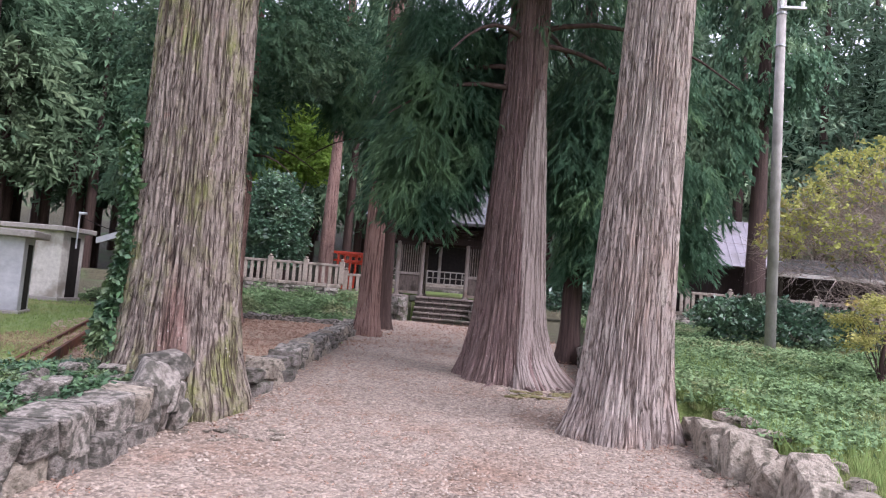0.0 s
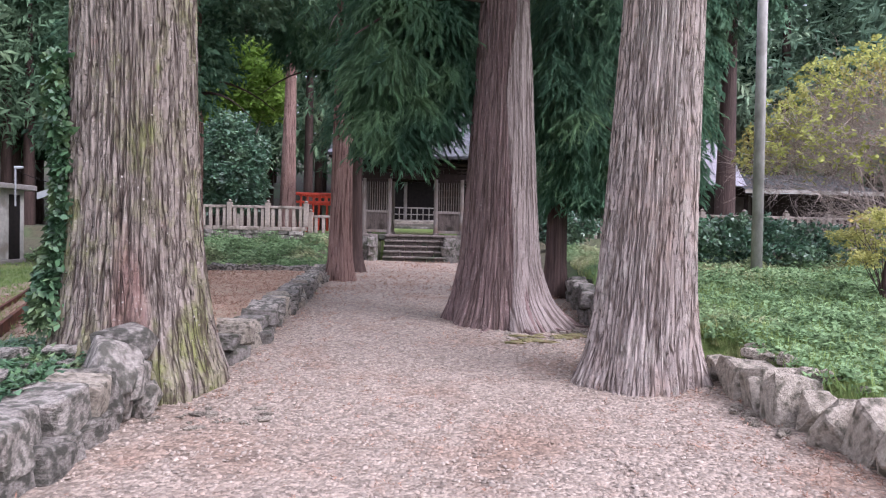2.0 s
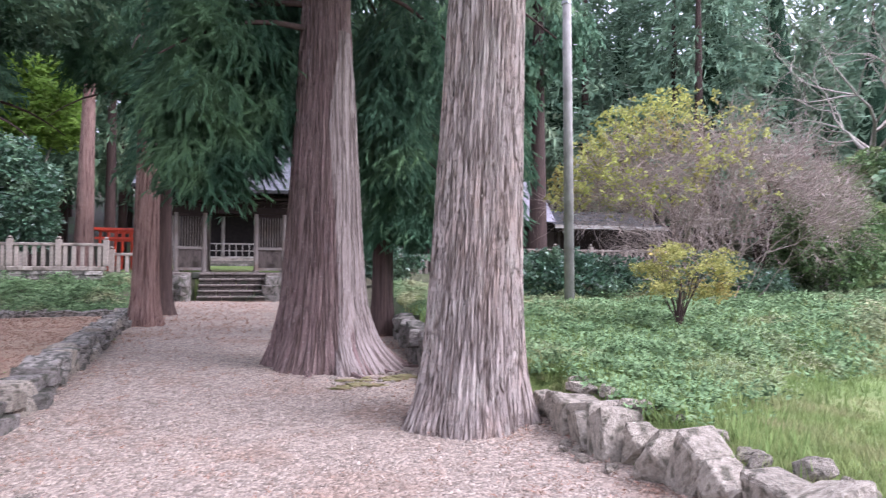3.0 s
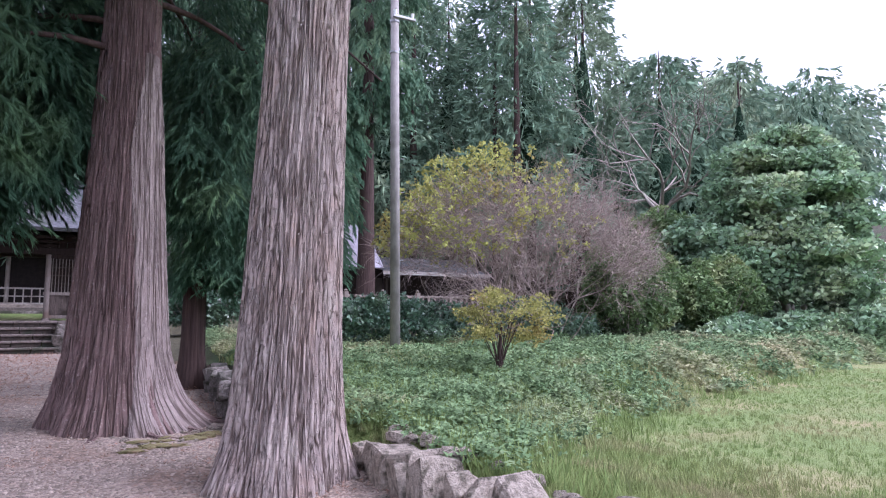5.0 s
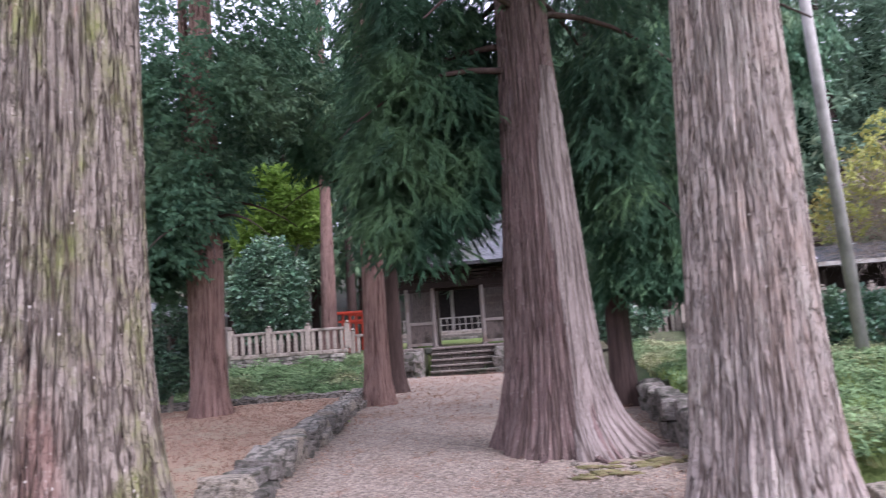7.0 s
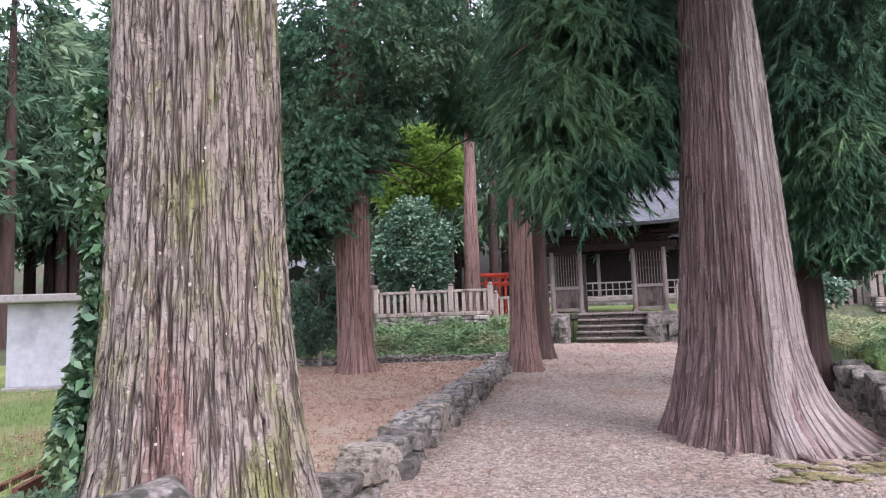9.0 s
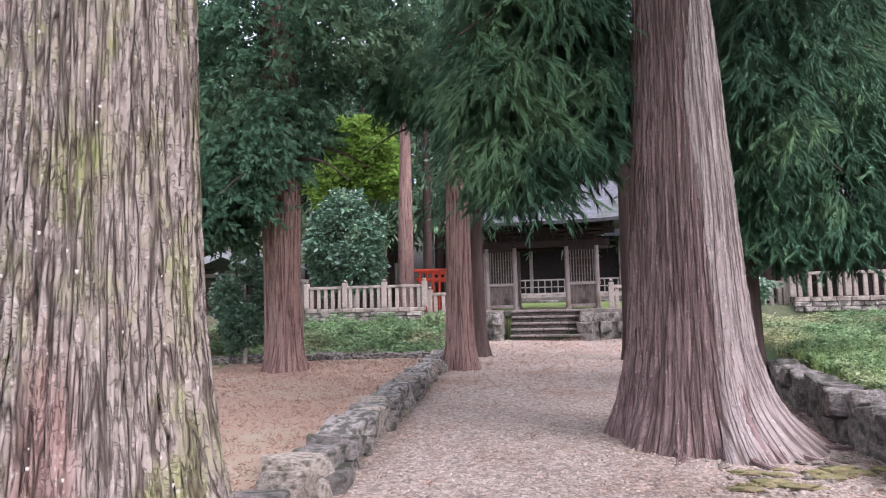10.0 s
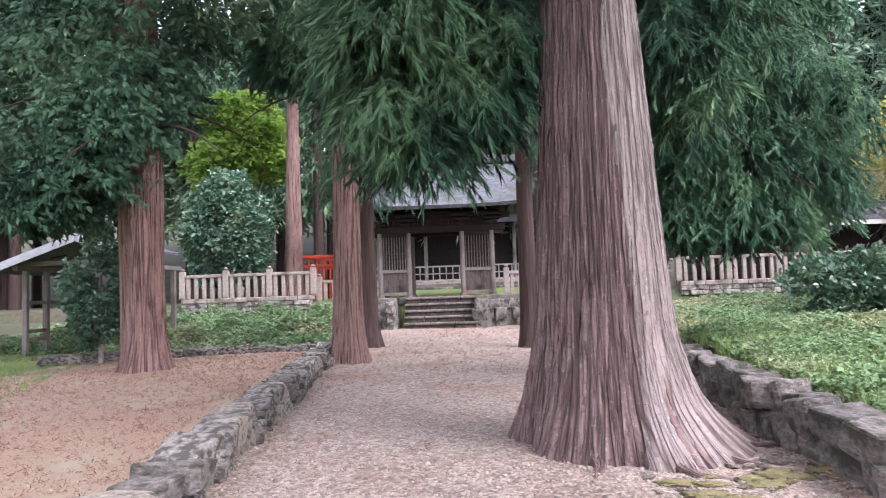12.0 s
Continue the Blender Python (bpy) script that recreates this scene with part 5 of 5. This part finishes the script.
# ---- beyond the gate ----
for y0, z0, z1, mat in ((31.8, 0.9, 1.5, "rock_dark"), (33.0, 0.9, 1.66, "step_stone"), (33.8, 0.9, 1.84, "fence_stone")):
    tagged(part("court_wall", box(-4.4, 4.4, y0, y0 + 0.4, z0, z1, 0.03), mat), "low stone edging inside the court", "wall", kind="structure")
hall = thing("shrine_hall", (0, 38, 1.1), "timber shrine hall with an unlit dark front and railed veranda", "building")
# Solid box whose near-black colour stands for the unlit hall opening.
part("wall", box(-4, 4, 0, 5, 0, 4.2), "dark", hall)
part("veranda", box(-4.2, 4.2, -1.4, 0, 0.7, 0.85, 0.01), "wood_pale", hall)
part("veranda_beam", box(-4.2, 4.2, -1.4, -1.25, 0.3, 0.7, 0.01), "wood_pale", hall)
part("rail", box(-4.2, 4.2, -1.4, -1.32, 1.55, 1.63), "wood_pale", hall)
part("rail", box(-4.2, 4.2, -1.4, -1.32, 1.15, 1.21), "wood_pale", hall)
for i in range(23):
    x = -4.1 + 8.2 * i / 22
    part("rail_post", box(x - 0.03, x + 0.03, -1.39, -1.33, 0.85, 1.55), "wood_pale", hall)
for x in (-4, -1.2, 1.2, 4):
    part("post", rod((x, -0.1, 0), (x, -0.1, 4.2), 0.11, 0.11, 10), "wood_pale", hall)
bm = bmesh.new()
pr = [(-5.4, -2.4, 3.9), (5.4, -2.4, 3.9), (5.4, 2.5, 6.8), (-5.4, 2.5, 6.8), (-5.4, 7.4, 3.9), (5.4, 7.4, 3.9)]
vs = [bm.verts.new(p) for p in pr]
bm.faces.new((vs[0], vs[1], vs[2], vs[3]))
bm.faces.new((vs[3], vs[2], vs[5], vs[4]))
bmesh.ops.solidify(bm, geom=bm.faces[:], thickness=0.25)
part("roof", bm, "roof_bark", hall)

# small vermilion gates of a side shrine
def small_torii(x, y, s):
    t = thing("red_gate", (x, y, 1.1), "small vermilion wooden shrine gate", "gate", "row of red gates")
    for u in (-0.75, 0.75):
        part("pillar", rod((u * s, 0, 0), (u * 0.92 * s, 0, 2.0 * s), 0.07 * s, 0.06 * s, 10), "vermilion", t)
    part("tie_beam", box(-0.95 * s, 0.95 * s, -0.04, 0.04, 1.55 * s, 1.67 * s, 0.01), "vermilion", t)
    part("top_beam", box(-1.15 * s, 1.15 * s, -0.07, 0.07, 1.98 * s, 2.12 * s, 0.015), "vermilion", t)
    part("strut", box(-0.06, 0.06, -0.03, 0.03, 1.67 * s, 1.98 * s), "vermilion", t)


for i in range(4):
    small_torii(-4.95 + 0.12 * i, 27.2 + 0.9 * i, 0.9)

# ---- house behind the fence ----
house = thing("house", (17.5, 28, 1.1), "low timber house with a pale metal roof", "house")
part("wall", box(-4.6, 6, 0, 6, 0, 2.7), "wood_dark", house)
for x in (-4.5, -3.0, -1.6, 1.0, 3.5):
    part("post", box(x - 0.07, x + 0.07, -0.9, -0.76, 0, 2.6), "wood_dark", house)
part("lattice", box(-2.6, -1.0, -0.06, -0.002, 0.2, 2.2, 0.01), "wood_panel", house, "light wooden wall panel")
bm = bmesh.new()
vs = [bm.verts.new(p) for p in ((-5.2, -1.3, 2.65), (-1.8, -1.3, 2.65), (-1.2, 3, 5.4), (-4.2, 3, 5.4), (-5.2, 7, 2.65), (-1.2, 7, 2.65))]
bm.faces.new((vs[0], vs[1], vs[2], vs[3]))
bm.faces.new((vs[3], vs[2], vs[5], vs[4]))
bmesh.ops.solidify(bm, geom=bm.faces[:], thickness=0.12)
part("roof", bm, "roof_metal", house)
for i in range(9):
    x = -5.1 + 0.4 * i
    part("roof_rib", rod((x, -1.3, 2.68), (x + 0.75, 3, 5.45), 0.02, 0.02, 6), "roof_metal", house)
bm = bmesh.new()
vs = [bm.verts.new(p) for p in ((-2.1, -1.9, 2.45), (4.2, -1.9, 2.45), (4.2, 1.8, 3.5), (-2.1, 1.8, 3.5))]
bm.faces.new(vs)
bmesh.ops.solidify(bm, geom=bm.faces[:], thickness=0.14)
part("lean_to_roof", bm, "roof_bark", house)
part("fascia", box(-2.15, 4.25, -1.98, -1.93, 2.28, 2.46), "plaster", house, "pale fascia board")

# ---- utility pole ----
pole = thing("utility_pole", (8.64, 10.36, 0.25), "slim grey concrete utility pole standing in weeds", "pole")
part("shaft", rod((0, 0, 0), (-0.12, 0, 10.2), 0.125, 0.1, 20), "pole", pole, smooth=True)
for z in (7.6, 8.4):
    part("band", rod((-0.1, 0, z), (-0.1, 0, z + 0.05), 0.122, 0.122, 18), "steel", pole)
arm = part("cross_arm", box(-0.2, 0.42, -0.16, -0.08, 8.5, 8.57, 0.01), "steel", pole)
for x in (-0.15, 0.34):
    part("insulator", rod((x, -0.12, 8.57), (x, -0.12, 8.69), 0.035, 0.05, 10), "insulator", arm)
for i in range(14):
    z = 2.0 + 0.42 * i
    s = 1 if i % 2 else -1
    part("step_bolt", rod((s * 0.1, 0, z), (s * 0.19, 0, z), 0.009, 0.009, 6), "steel", pole)

# ---- sheds and hut on the left lawn ----
def shed(at, w, d, h, front, side, label, rz):
    t = thing("shed", at, label, "shed")
    t.rotation_euler = (0, 0, rz)
    part("wall", box(-w / 2, w / 2, 0, d, 0.12, h, 0.01), front, t)
    part("plinth", box(-w / 2 - 0.05, w / 2 + 0.05, -0.05, d + 0.05, -0.1, 0.12, 0.02), "concrete", t)
    part("roof", box(-w / 2 - 0.25, w / 2 + 0.25, -0.35, d + 0.25, h, h + 0.16, 0.02), "concrete", t)
    # Dark slab on the wall: the doorway's inner shade is in its colour.
    part("doorway", box(w / 2 - 0.02, w / 2 + 0.012, d * 0.35, d * 0.8, 0.12, h - 0.15), "dark", t)
    return t


shed((-9.45, 7.93, 0.0), 2.35, 0.9, 1.75, "white_panel", "concrete", "small white panelled shed on a concrete base", 0.4)
shed((-12.8, 14.3, 0.05), 2.7, 1.1, 2.2, "plaster", "concrete", "stained plaster toilet block with a flat roof", 0.0)
hut = thing("open_hut", (-9.67, 15.0, 0.2), "small open wooden pavilion with a sloping roof", "hut")
for x, y in ((0, 0), (0, 0.8), (0, 2.4), (2.6, 0), (2.6, 2.4)):
    part("post", box(x - 0.06, x + 0.06, y - 0.06, y + 0.06, -0.1, 1.95, 0.01), "wood_grey", hut)
for x in (0.0, 2.6):
    part("beam", box(x - 0.06, x + 0.06, -0.4, 2.8, 1.95, 2.06), "wood_grey", hut)
part("beam", box(-0.3, 2.9, -0.06, 0.06, 2.064, 2.17), "wood_grey", hut)
for z in (0.22, 0.42, 1.12):
    part("rail", box(-0.04, 0.04, 0.06, 0.74, z, z + 0.09), "wood_grey", hut)
part("rail", box(-0.04, 0.04, 0.86, 2.34, 1.12, 1.21), "wood_grey", hut)
part("bench", box(0.1, 2.5, 1.9, 2.3, 0.4, 0.47, 0.01), "wood_grey", hut)


def slope(x0, z0, x1, z1, y0, y1, thick):
    """A slab that rises from one edge to the other along x."""
    bm = bmesh.new()
    a = [bm.verts.new(p) for p in ((x0, y0, z0), (x1, y0, z1), (x1, y1, z1), (x0, y1, z0))]
    b = [bm.verts.new(p) for p in ((x0, y0, z0 + thick), (x1, y0, z1 + thick), (x1, y1, z1 + thick), (x0, y1, z0 + thick))]
    bm.faces.new(a[::-1])
    bm.faces.new(b)
    for k in range(4):
        bm.faces.new((a[k], a[(k + 1) % 4], b[(k + 1) % 4], b[k]))
    return bm


for x0, x1, z0 in ((-0.75, 1.6, 1.9), (2.5, 1.61, 2.4)):
    part("roof", slope(x0, z0, x1, 2.72, -0.6, 3.0, 0.06), "roof_bark", hut)
    part("barge_board", slope(x0, z0 - 0.14, x1, 2.58, -0.64, -0.605, 0.19), "white_panel", hut, "pale barge board")

gut = thing("drain_channel", (-2.6, 1.0, 0.1), "rusty steel-sided drainage channel in the lawn", "drain")
dv = Vector((-4.6, 9.6, 0)).normalized()
ob = part("channel_side", box(0, 10.5, -0.02, 0.02, -0.15, 0.16), "rust", gut)
ob.rotation_euler = (0, 0, math.atan2(dv.y, dv.x))
ob = part("channel_side", box(0, 10.5, 0.35, 0.39, -0.15, 0.06), "rust", gut)
ob.rotation_euler = (0, 0, math.atan2(dv.y, dv.x))

pick = thing("picket_fence", (33.2, 12.9, -0.35), "grey weathered board fence at the lawn's end", "fence")
for i in range(12):
    h = 1.25 + 0.06 * math.sin(i * 2.3)
    part("board", box(i * 0.17, i * 0.17 + 0.13, -0.015, 0.015, 0, h, 0.005), "wood_grey", pick)
part("rail", box(0, 2.0, 0.015, 0.06, 0.35, 0.43), "wood_grey", pick)
part("rail", box(0, 2.0, 0.015, 0.06, 0.9, 0.98), "wood_grey", pick)
fs = thing("far_shed", (36.6, 14.4, -0.3), "small open shed with a pale roof beyond the lawn", "shed")
part("back_wall", box(-1.2, 1.6, 1.6, 1.68, 0, 1.9), "wood_dark", fs)
part("side_wall", box(-1.2, -1.12, 0, 1.6, 0, 1.9), "wood_dark", fs)
part("roof", box(-1.5, 1.9, -0.3, 1.9, 1.9, 2.0, 0.01), "roof_metal", fs)
tank = tagged(part("water_tank", rod((36.4, 14.2, -0.3), (36.4, 14.2, 0.35), 0.28, 0.3, 16), "blue_plastic"), "blue plastic tub standing in the far shed", "tub")

lamp = thing("wall_lamp", (-11.2, 14.6, 2.35), "thin white pipe bracket with a small outdoor lamp", "lamp")
part("bracket", rod((0, 0, -0.6), (0, 0, 0.55), 0.025, 0.025, 8), "white_panel", lamp)
part("lamp_head", box(-0.02, 0.22, -0.06, 0.06, 0.5, 0.58, 0.02), "white_panel", lamp)
cable = []
for i in range(13):
    s = i / 12
    cable.append((2.2 * s, 1.0 * s, 0.45 - 0.25 * s - 0.25 * math.sin(math.pi * s), 0.012))
v, f = limbs([cable], 5)
raw("cable", v, f, "dark", lamp)

gm = np.random.default_rng(88)
for i in range(22):
    x, y = gm.uniform(2.3, 3.75), 0.0
    y = 3.45 + 0.35 * (x - 2.4) + gm.normal(0, 0.13)
    bm = bmesh.new()
    bmesh.ops.create_icosphere(bm, subdivisions=3, radius=1)
    w = gm.uniform(0.04, 0.11)
    for v in bm.verts:
        k = 1 + 0.8 * noise.noise(v.co * 2.3 + Vector((i * 5.0, 0, 0)))
        v.co = Vector((v.co.x * k * w * 1.4, v.co.y * k * w * 0.7, v.co.z * 0.018 * k))
    ob = part("moss_patch", bm, "moss", None, smooth=True)
    ob.location = (x, y, float(path_z(y)) + 0.008)
    tagged(ob, "yellowish moss patch among the roots", "moss", "moss by the roots")
slab = [rock_mesh("flat_stone", s + 90, 0.2, 2) for s in range(5)]
for me in slab:
    me.materials.append(M["rock_pale"])
for i in range(46):
    if i < 26:
        x, y = gm.uniform(2.2, 3.7), gm.uniform(3.3, 4.3)
    else:
        x, y = gm.uniform(-0.9, 0.2), gm.uniform(-0.2, 0.45)
    ob = new("flat_stone", slab[i % 5])
    s = gm.uniform(0.05, 0.16)
    ob.matrix_basis = Matrix.LocRotScale((x, y, float(path_z(y)) + 0.012), Euler((0, 0, gm.uniform(0, 6.28))), (s, s * gm.uniform(0.5, 1), s * 0.32))
    tagged(ob, "small flat stone lying on the path", "stone", "stones by the roots")

for i in range(14):
    x, y = gm.uniform(-2.4, -1.15), gm.uniform(-1.4, 0.5)
    ob = new("loose_rock", ROCKS[i % 8])
    s = gm.uniform(0.18, 0.42)
    ob.matrix_basis = Matrix.LocRotScale((x, y, float(land(x, y)) + s * 0.15), Euler((gm.normal(0, 0.2), gm.normal(0, 0.2), gm.uniform(0, 6.28))), (s, s * 0.8, s * 0.6))
    tagged(ob, "lichened rock among plants behind the wall", "rock", "rocks behind the wall")

# ---- ivy on the left cedar ----
gi = np.random.default_rng(41)
n = 2900
z = gi.uniform(0.45, 2.75, n) ** 1.0
a = np.pi + 0.62 + gi.normal(0, 0.17, n) - 0.04 * z
r = np.interp(z, (0, 0.5, 1.3, 3), (0.8, 0.66, 0.57, 0.51)) + gi.uniform(0.0, 0.12, n) * (0.7 + 0.4 * np.sin(z * 3))
pos = np.stack((r * np.cos(a) - 0.012 * z, r * np.sin(a), z), -1)
scatter("ivy", [leaf_clump(4, 0.075, s, 0.8) for s in range(4)], pos, a, gi.uniform(0.2, 1.2, n), gi.uniform(0.7, 1.3, n), "ivy", tree_l)

def lichen(parent, n, seed, zr, ar, radius, lean):
    """Flat pale crusts that hug a trunk."""
    g = np.random.default_rng(seed)
    z, a = g.uniform(*zr, n), g.uniform(*ar, n)
    r = np.interp(z, *radius) + 0.016
    disc = []
    for s in range(4):
        t = np.linspace(0, 2 * np.pi, 8, endpoint=False)
        q = 0.5 * np.random.default_rng(s).uniform(0.6, 1.1, 8)
        V = np.stack((np.zeros(8), q * np.cos(t), q * np.sin(t) * 1.4), -1)
        V = np.concatenate((V, [[0.12, 0, 0]]))
        disc.append((V, np.array([(k, (k + 1) % 8, 8) for k in range(8)])))
    P = np.stack((r * np.cos(a) + lean * z, r * np.sin(a), z), -1)
    return tagged(scatter("lichen", disc, P, a, np.zeros(n), g.uniform(0.006, 0.02, n), "lichen", parent), kind="stuff")


lichen(tree_r, 90, 71, (0.5, 4.2), (3.3, 6.2), ((0, 0.5, 1.5, 2.8, 4), (0.564, 0.49, 0.437, 0.4, 0.371)), 0.036)
lichen(tree_l, 60, 72, (0.3, 3.0), (3.9, 6.6), ((0, 0.5, 1.3, 2.2, 4), (0.8, 0.65, 0.55, 0.52, 0.49)), -0.008)

# ---- loose gravel, needles, weeds, grass ----
gp = np.random.default_rng(21)
n = 30000
y = -3.6 + 11 * gp.uniform(0, 1, n) ** 1.6
x = left_edge(y) + (right_edge(y) - left_edge(y)) * gp.uniform(0, 1, n)
PEB = []
for s in range(5):
    V, F = [], []
    q = np.random.default_rng(s)
    for zz, k in ((0.17, 0.5), (-0.2, 0.66)):
        for i in range(4):
            t = 2 * np.pi * (i + 0.5) / 4 + q.uniform(-0.3, 0.3)
            V.append((k * np.cos(t) * q.uniform(0.8, 1.3), 0.75 * k * np.sin(t) * q.uniform(0.8, 1.3), zz + q.uniform(-0.12, 0.12)))
    F.append((0, 1, 2, 3))
    for i in range(4):
        F.append((i, 4 + i, 4 + (i + 1) % 4, (i + 1) % 4))
    PEB.append((np.array(V), np.array(F)))
size = 0.014 + 0.026 * gp.uniform(0, 1, n) ** 2.5
pos = np.stack((x, y, path_z(y) + 0.006 + 0.02 * np.sin(x * 1.3 + y * 0.7) * np.sin(y * 0.9)), -1)
tagged(scatter("pebbles", PEB, pos, gp.uniform(0, 6.28, n), gp.normal(0, 0.25, n), size, "pebble"), "loose angular pale gravel stones on the path", "gravel", kind="stuff")

n = 7000
y = 1.8 + 11 * gp.uniform(0, 1, n)
x = left_edge(y) - 0.2 - 4.6 * gp.uniform(0, 1, n) ** 1.1
NEED = [blades(6, 1.0, 0.03, 1.2, 0.0, s + 80) for s in range(4)]
tagged(scatter("fallen_needles", NEED, np.stack((x, y, land(x, y) + 0.025), -1), gp.uniform(0, 6.28, n), gp.normal(0, 0.1, n), gp.uniform(0.05, 0.16, n), "twig"), "fallen brown cedar needles and twigs", "litter", kind="stuff")

n = 2400
y = 8 + 14.3 * gp.uniform(0, 1, n) ** 0.8
x = left_edge(y) + 0.1 + (right_edge(y) - left_edge(y) - 0.2) * gp.uniform(0, 1, n)
tagged(scatter("path_litter", NEED, np.stack((x, y, path_z(y) + 0.03), -1), gp.uniform(0, 6.28, n), gp.normal(0, 0.08, n), gp.uniform(0.08, 0.2, n), "twig"), "brown needles and twigs on the path below the gate", "litter", kind="stuff")
n = 2600
y = -3.4 + 12 * gp.uniform(0, 1, n) ** 1.3
side = gp.uniform(0, 1, n)
u = np.where(side < 0.4, 1 - 0.16 * gp.uniform(0, 1, n) ** 2, np.where(side < 0.6, 0.14 * gp.uniform(0, 1, n) ** 2, gp.uniform(0, 1, n)))
x = left_edge(y) + 0.1 + (right_edge(y) - left_edge(y) - 0.2) * u
k = np.sin(x * 2.1 + 1.3 * np.sin(y * 1.1)) + np.sin(y * 1.7 + x) > gp.uniform(-1.6, 1.2, n)
x, y = x[k], y[k]
tagged(scatter("path_litter", NEED, np.stack((x, y, path_z(y) + 0.02 + 0.02 * np.sin(x * 1.3 + y * 0.7) * np.sin(y * 0.9)), -1), gp.uniform(0, 6.28, len(x)), gp.normal(0, 0.08, len(x)), gp.uniform(0.05, 0.15, len(x)), "twig"), "dry brown twigs and needles strewn on the gravel", "litter", kind="stuff")

WEED = []
for s_ in range(6):
    q = np.random.default_rng(s_ + 900)
    V_, F_ = [], []
    for i in range(9):
        c = q.normal(0, 0.035, 3) * (1, 1, 0.6)
        d = np.append(q.normal(size=2), q.normal(0.1, 0.35))
        d /= np.linalg.norm(d)
        w = np.cross(d, (0.2 * q.normal(), 0.2 * q.normal(), 1.0))
        k = len(V_)
        V_ += [c + w * 0.017, c - w * 0.017, c + d * q.uniform(0.03, 0.055)]
        F_.append((k, k + 1, k + 2))
    WEED.append((np.array(V_), np.array(F_)))
GRASS = []
for s in range(5):
    q = np.random.default_rng(s + 5)
    V, F = [], []
    for i in range(9):
        t = q.uniform(0, 6.28)
        b = np.array((q.normal(0, 0.25), q.normal(0, 0.25), 0))
        d = np.array((np.cos(t), np.sin(t), 0))
        w = np.cross(d, (0, 0, 1)) * 0.05
        h = q.uniform(0.6, 1.2)
        k = len(V)
        V += [b - w, b + w, b + d * 0.35 + (0, 0, h)]
        F.append((k, k + 1, k + 2))
    GRASS.append((np.array(V), np.array(F)))


def field(n, x0, x1, y0, y1, keep):
    x, y = gp.uniform(x0, x1, n), gp.uniform(y0, y1, n)
    k = keep(x, y)
    return x[k], y[k]


x, y = field(120000, 4.2, 30, -1.0, 19, lambda x, y: (x > right_edge(y) + 0.3) & (y > bank_foot(x) + 0.35 + 0.25 * np.sin(x * 1.7) + gp.normal(0, 0.25, len(x))) & (y < 24 - 0.45 * x) & (gp.uniform(0, 1, len(x)) < (6.5 / x) ** 1.3))
tagged(scatter("bank_weeds", WEED, np.stack((x, y, land(x, y) + 0.03 + gp.uniform(0, 1, len(x)) * (0.1 + 0.22 * np.clip(np.sin(x * 2.3 + np.sin(y * 3.1)) * np.sin(y * 2.7 + x), 0, 1))), -1), gp.uniform(0, 6.28, len(x)), gp.normal(0, 0.3, len(x)), gp.uniform(0.8, 1.6, len(x)) * (0.55 + x / 11), "weed"), "lush green weeds covering the bank", "weeds", kind="stuff")
x, y = field(8000, -12, -2.4, 13.6, 22.6, lambda x, y: (x < -2.5) & (y > 14.5 - 0.1 * x))
tagged(scatter("slope_weeds", WEED, np.stack((x, y, land(x, y) + 0.04 + gp.uniform(0, 0.5, len(x)) * np.clip(np.sin(x * 1.9 + y) * np.sin(y * 1.4 - x), 0, 1)), -1), gp.uniform(0, 6.28, len(x)), gp.normal(0, 0.3, len(x)), gp.uniform(1.4, 2.8, len(x)), "weed"), "green weeds on the slope below the fence", "weeds", kind="stuff")
x, y = field(34000, 4.3, 22, -6, 8, lambda x, y: (x > right_edge(y) + 0.25) & (y < bank_foot(x) + 0.7) & (gp.uniform(0, 1, len(x)) < 8 / (4 + x * 0.6)))
tagged(scatter("lawn_grass", GRASS, np.stack((x, y, land(x, y)), -1), gp.uniform(0, 6.28, len(x)), gp.normal(0, 0.15, len(x)), gp.uniform(0.03, 0.075, len(x)), "grass"), "short lawn grass with dry blades", "grass", kind="stuff")
x, y = field(15000, -14, -1.2, -3, 16, lambda x, y: (x < -1.6 - 0.42 * np.maximum(y, 0)) )
tagged(scatter("lawn_grass", GRASS, np.stack((x, y, land(x, y)), -1), gp.uniform(0, 6.28, len(x)), gp.normal(0, 0.15, len(x)), gp.uniform(0.04, 0.1, len(x)), "grass"), "short yellowish lawn grass beside the sheds", "grass", kind="stuff")

x, y = field(18000, 4.3, 20, -1.5, 12, lambda x, y: (x > right_edge(y) + 0.28) & (y > bank_foot(x) + gp.normal(0, 0.4, len(x))) & (gp.uniform(0, 1, len(x)) < 7 / (3 + x * 0.6)))
tagged(scatter("bank_grass", GRASS, np.stack((x, y, land(x, y)), -1), gp.uniform(0, 6.28, len(x)), gp.normal(0, 0.2, len(x)), gp.uniform(0.08, 0.22, len(x)), "grass"), "taller mixed grass on the bank", "grass", kind="stuff")

x, y = field(19000, 4.3, 8.0, -6.0, 3.0, lambda x, y: (x > right_edge(y) + 0.2) & (gp.uniform(0, 1, len(x)) < (1.2 - 0.36 * (x - 4.3)) * sm(-6, -2.5, y)))
tagged(scatter("edge_grass", GRASS, np.stack((x, y, land(x, y) - 0.005), -1), gp.uniform(0, 6.28, len(x)), gp.normal(0, 0.3, len(x)), gp.uniform(0.035, 0.1, len(x)), "dry_grass"), "dry yellowish grass along the boulder edge", "grass", kind="stuff")

x, y = field(2200, -2.6, -0.95, -3.0, 1.6, lambda x, y: x > -2.6)
tagged(scatter("wall_plants", WEED, np.stack((x, y, land(x, y) + 0.05), -1), gp.uniform(0, 6.28, len(x)), gp.normal(0, 0.3, len(x)), gp.uniform(0.7, 1.5, len(x)), "ivy"), "small dark plants between the stones", "weeds", kind="stuff")
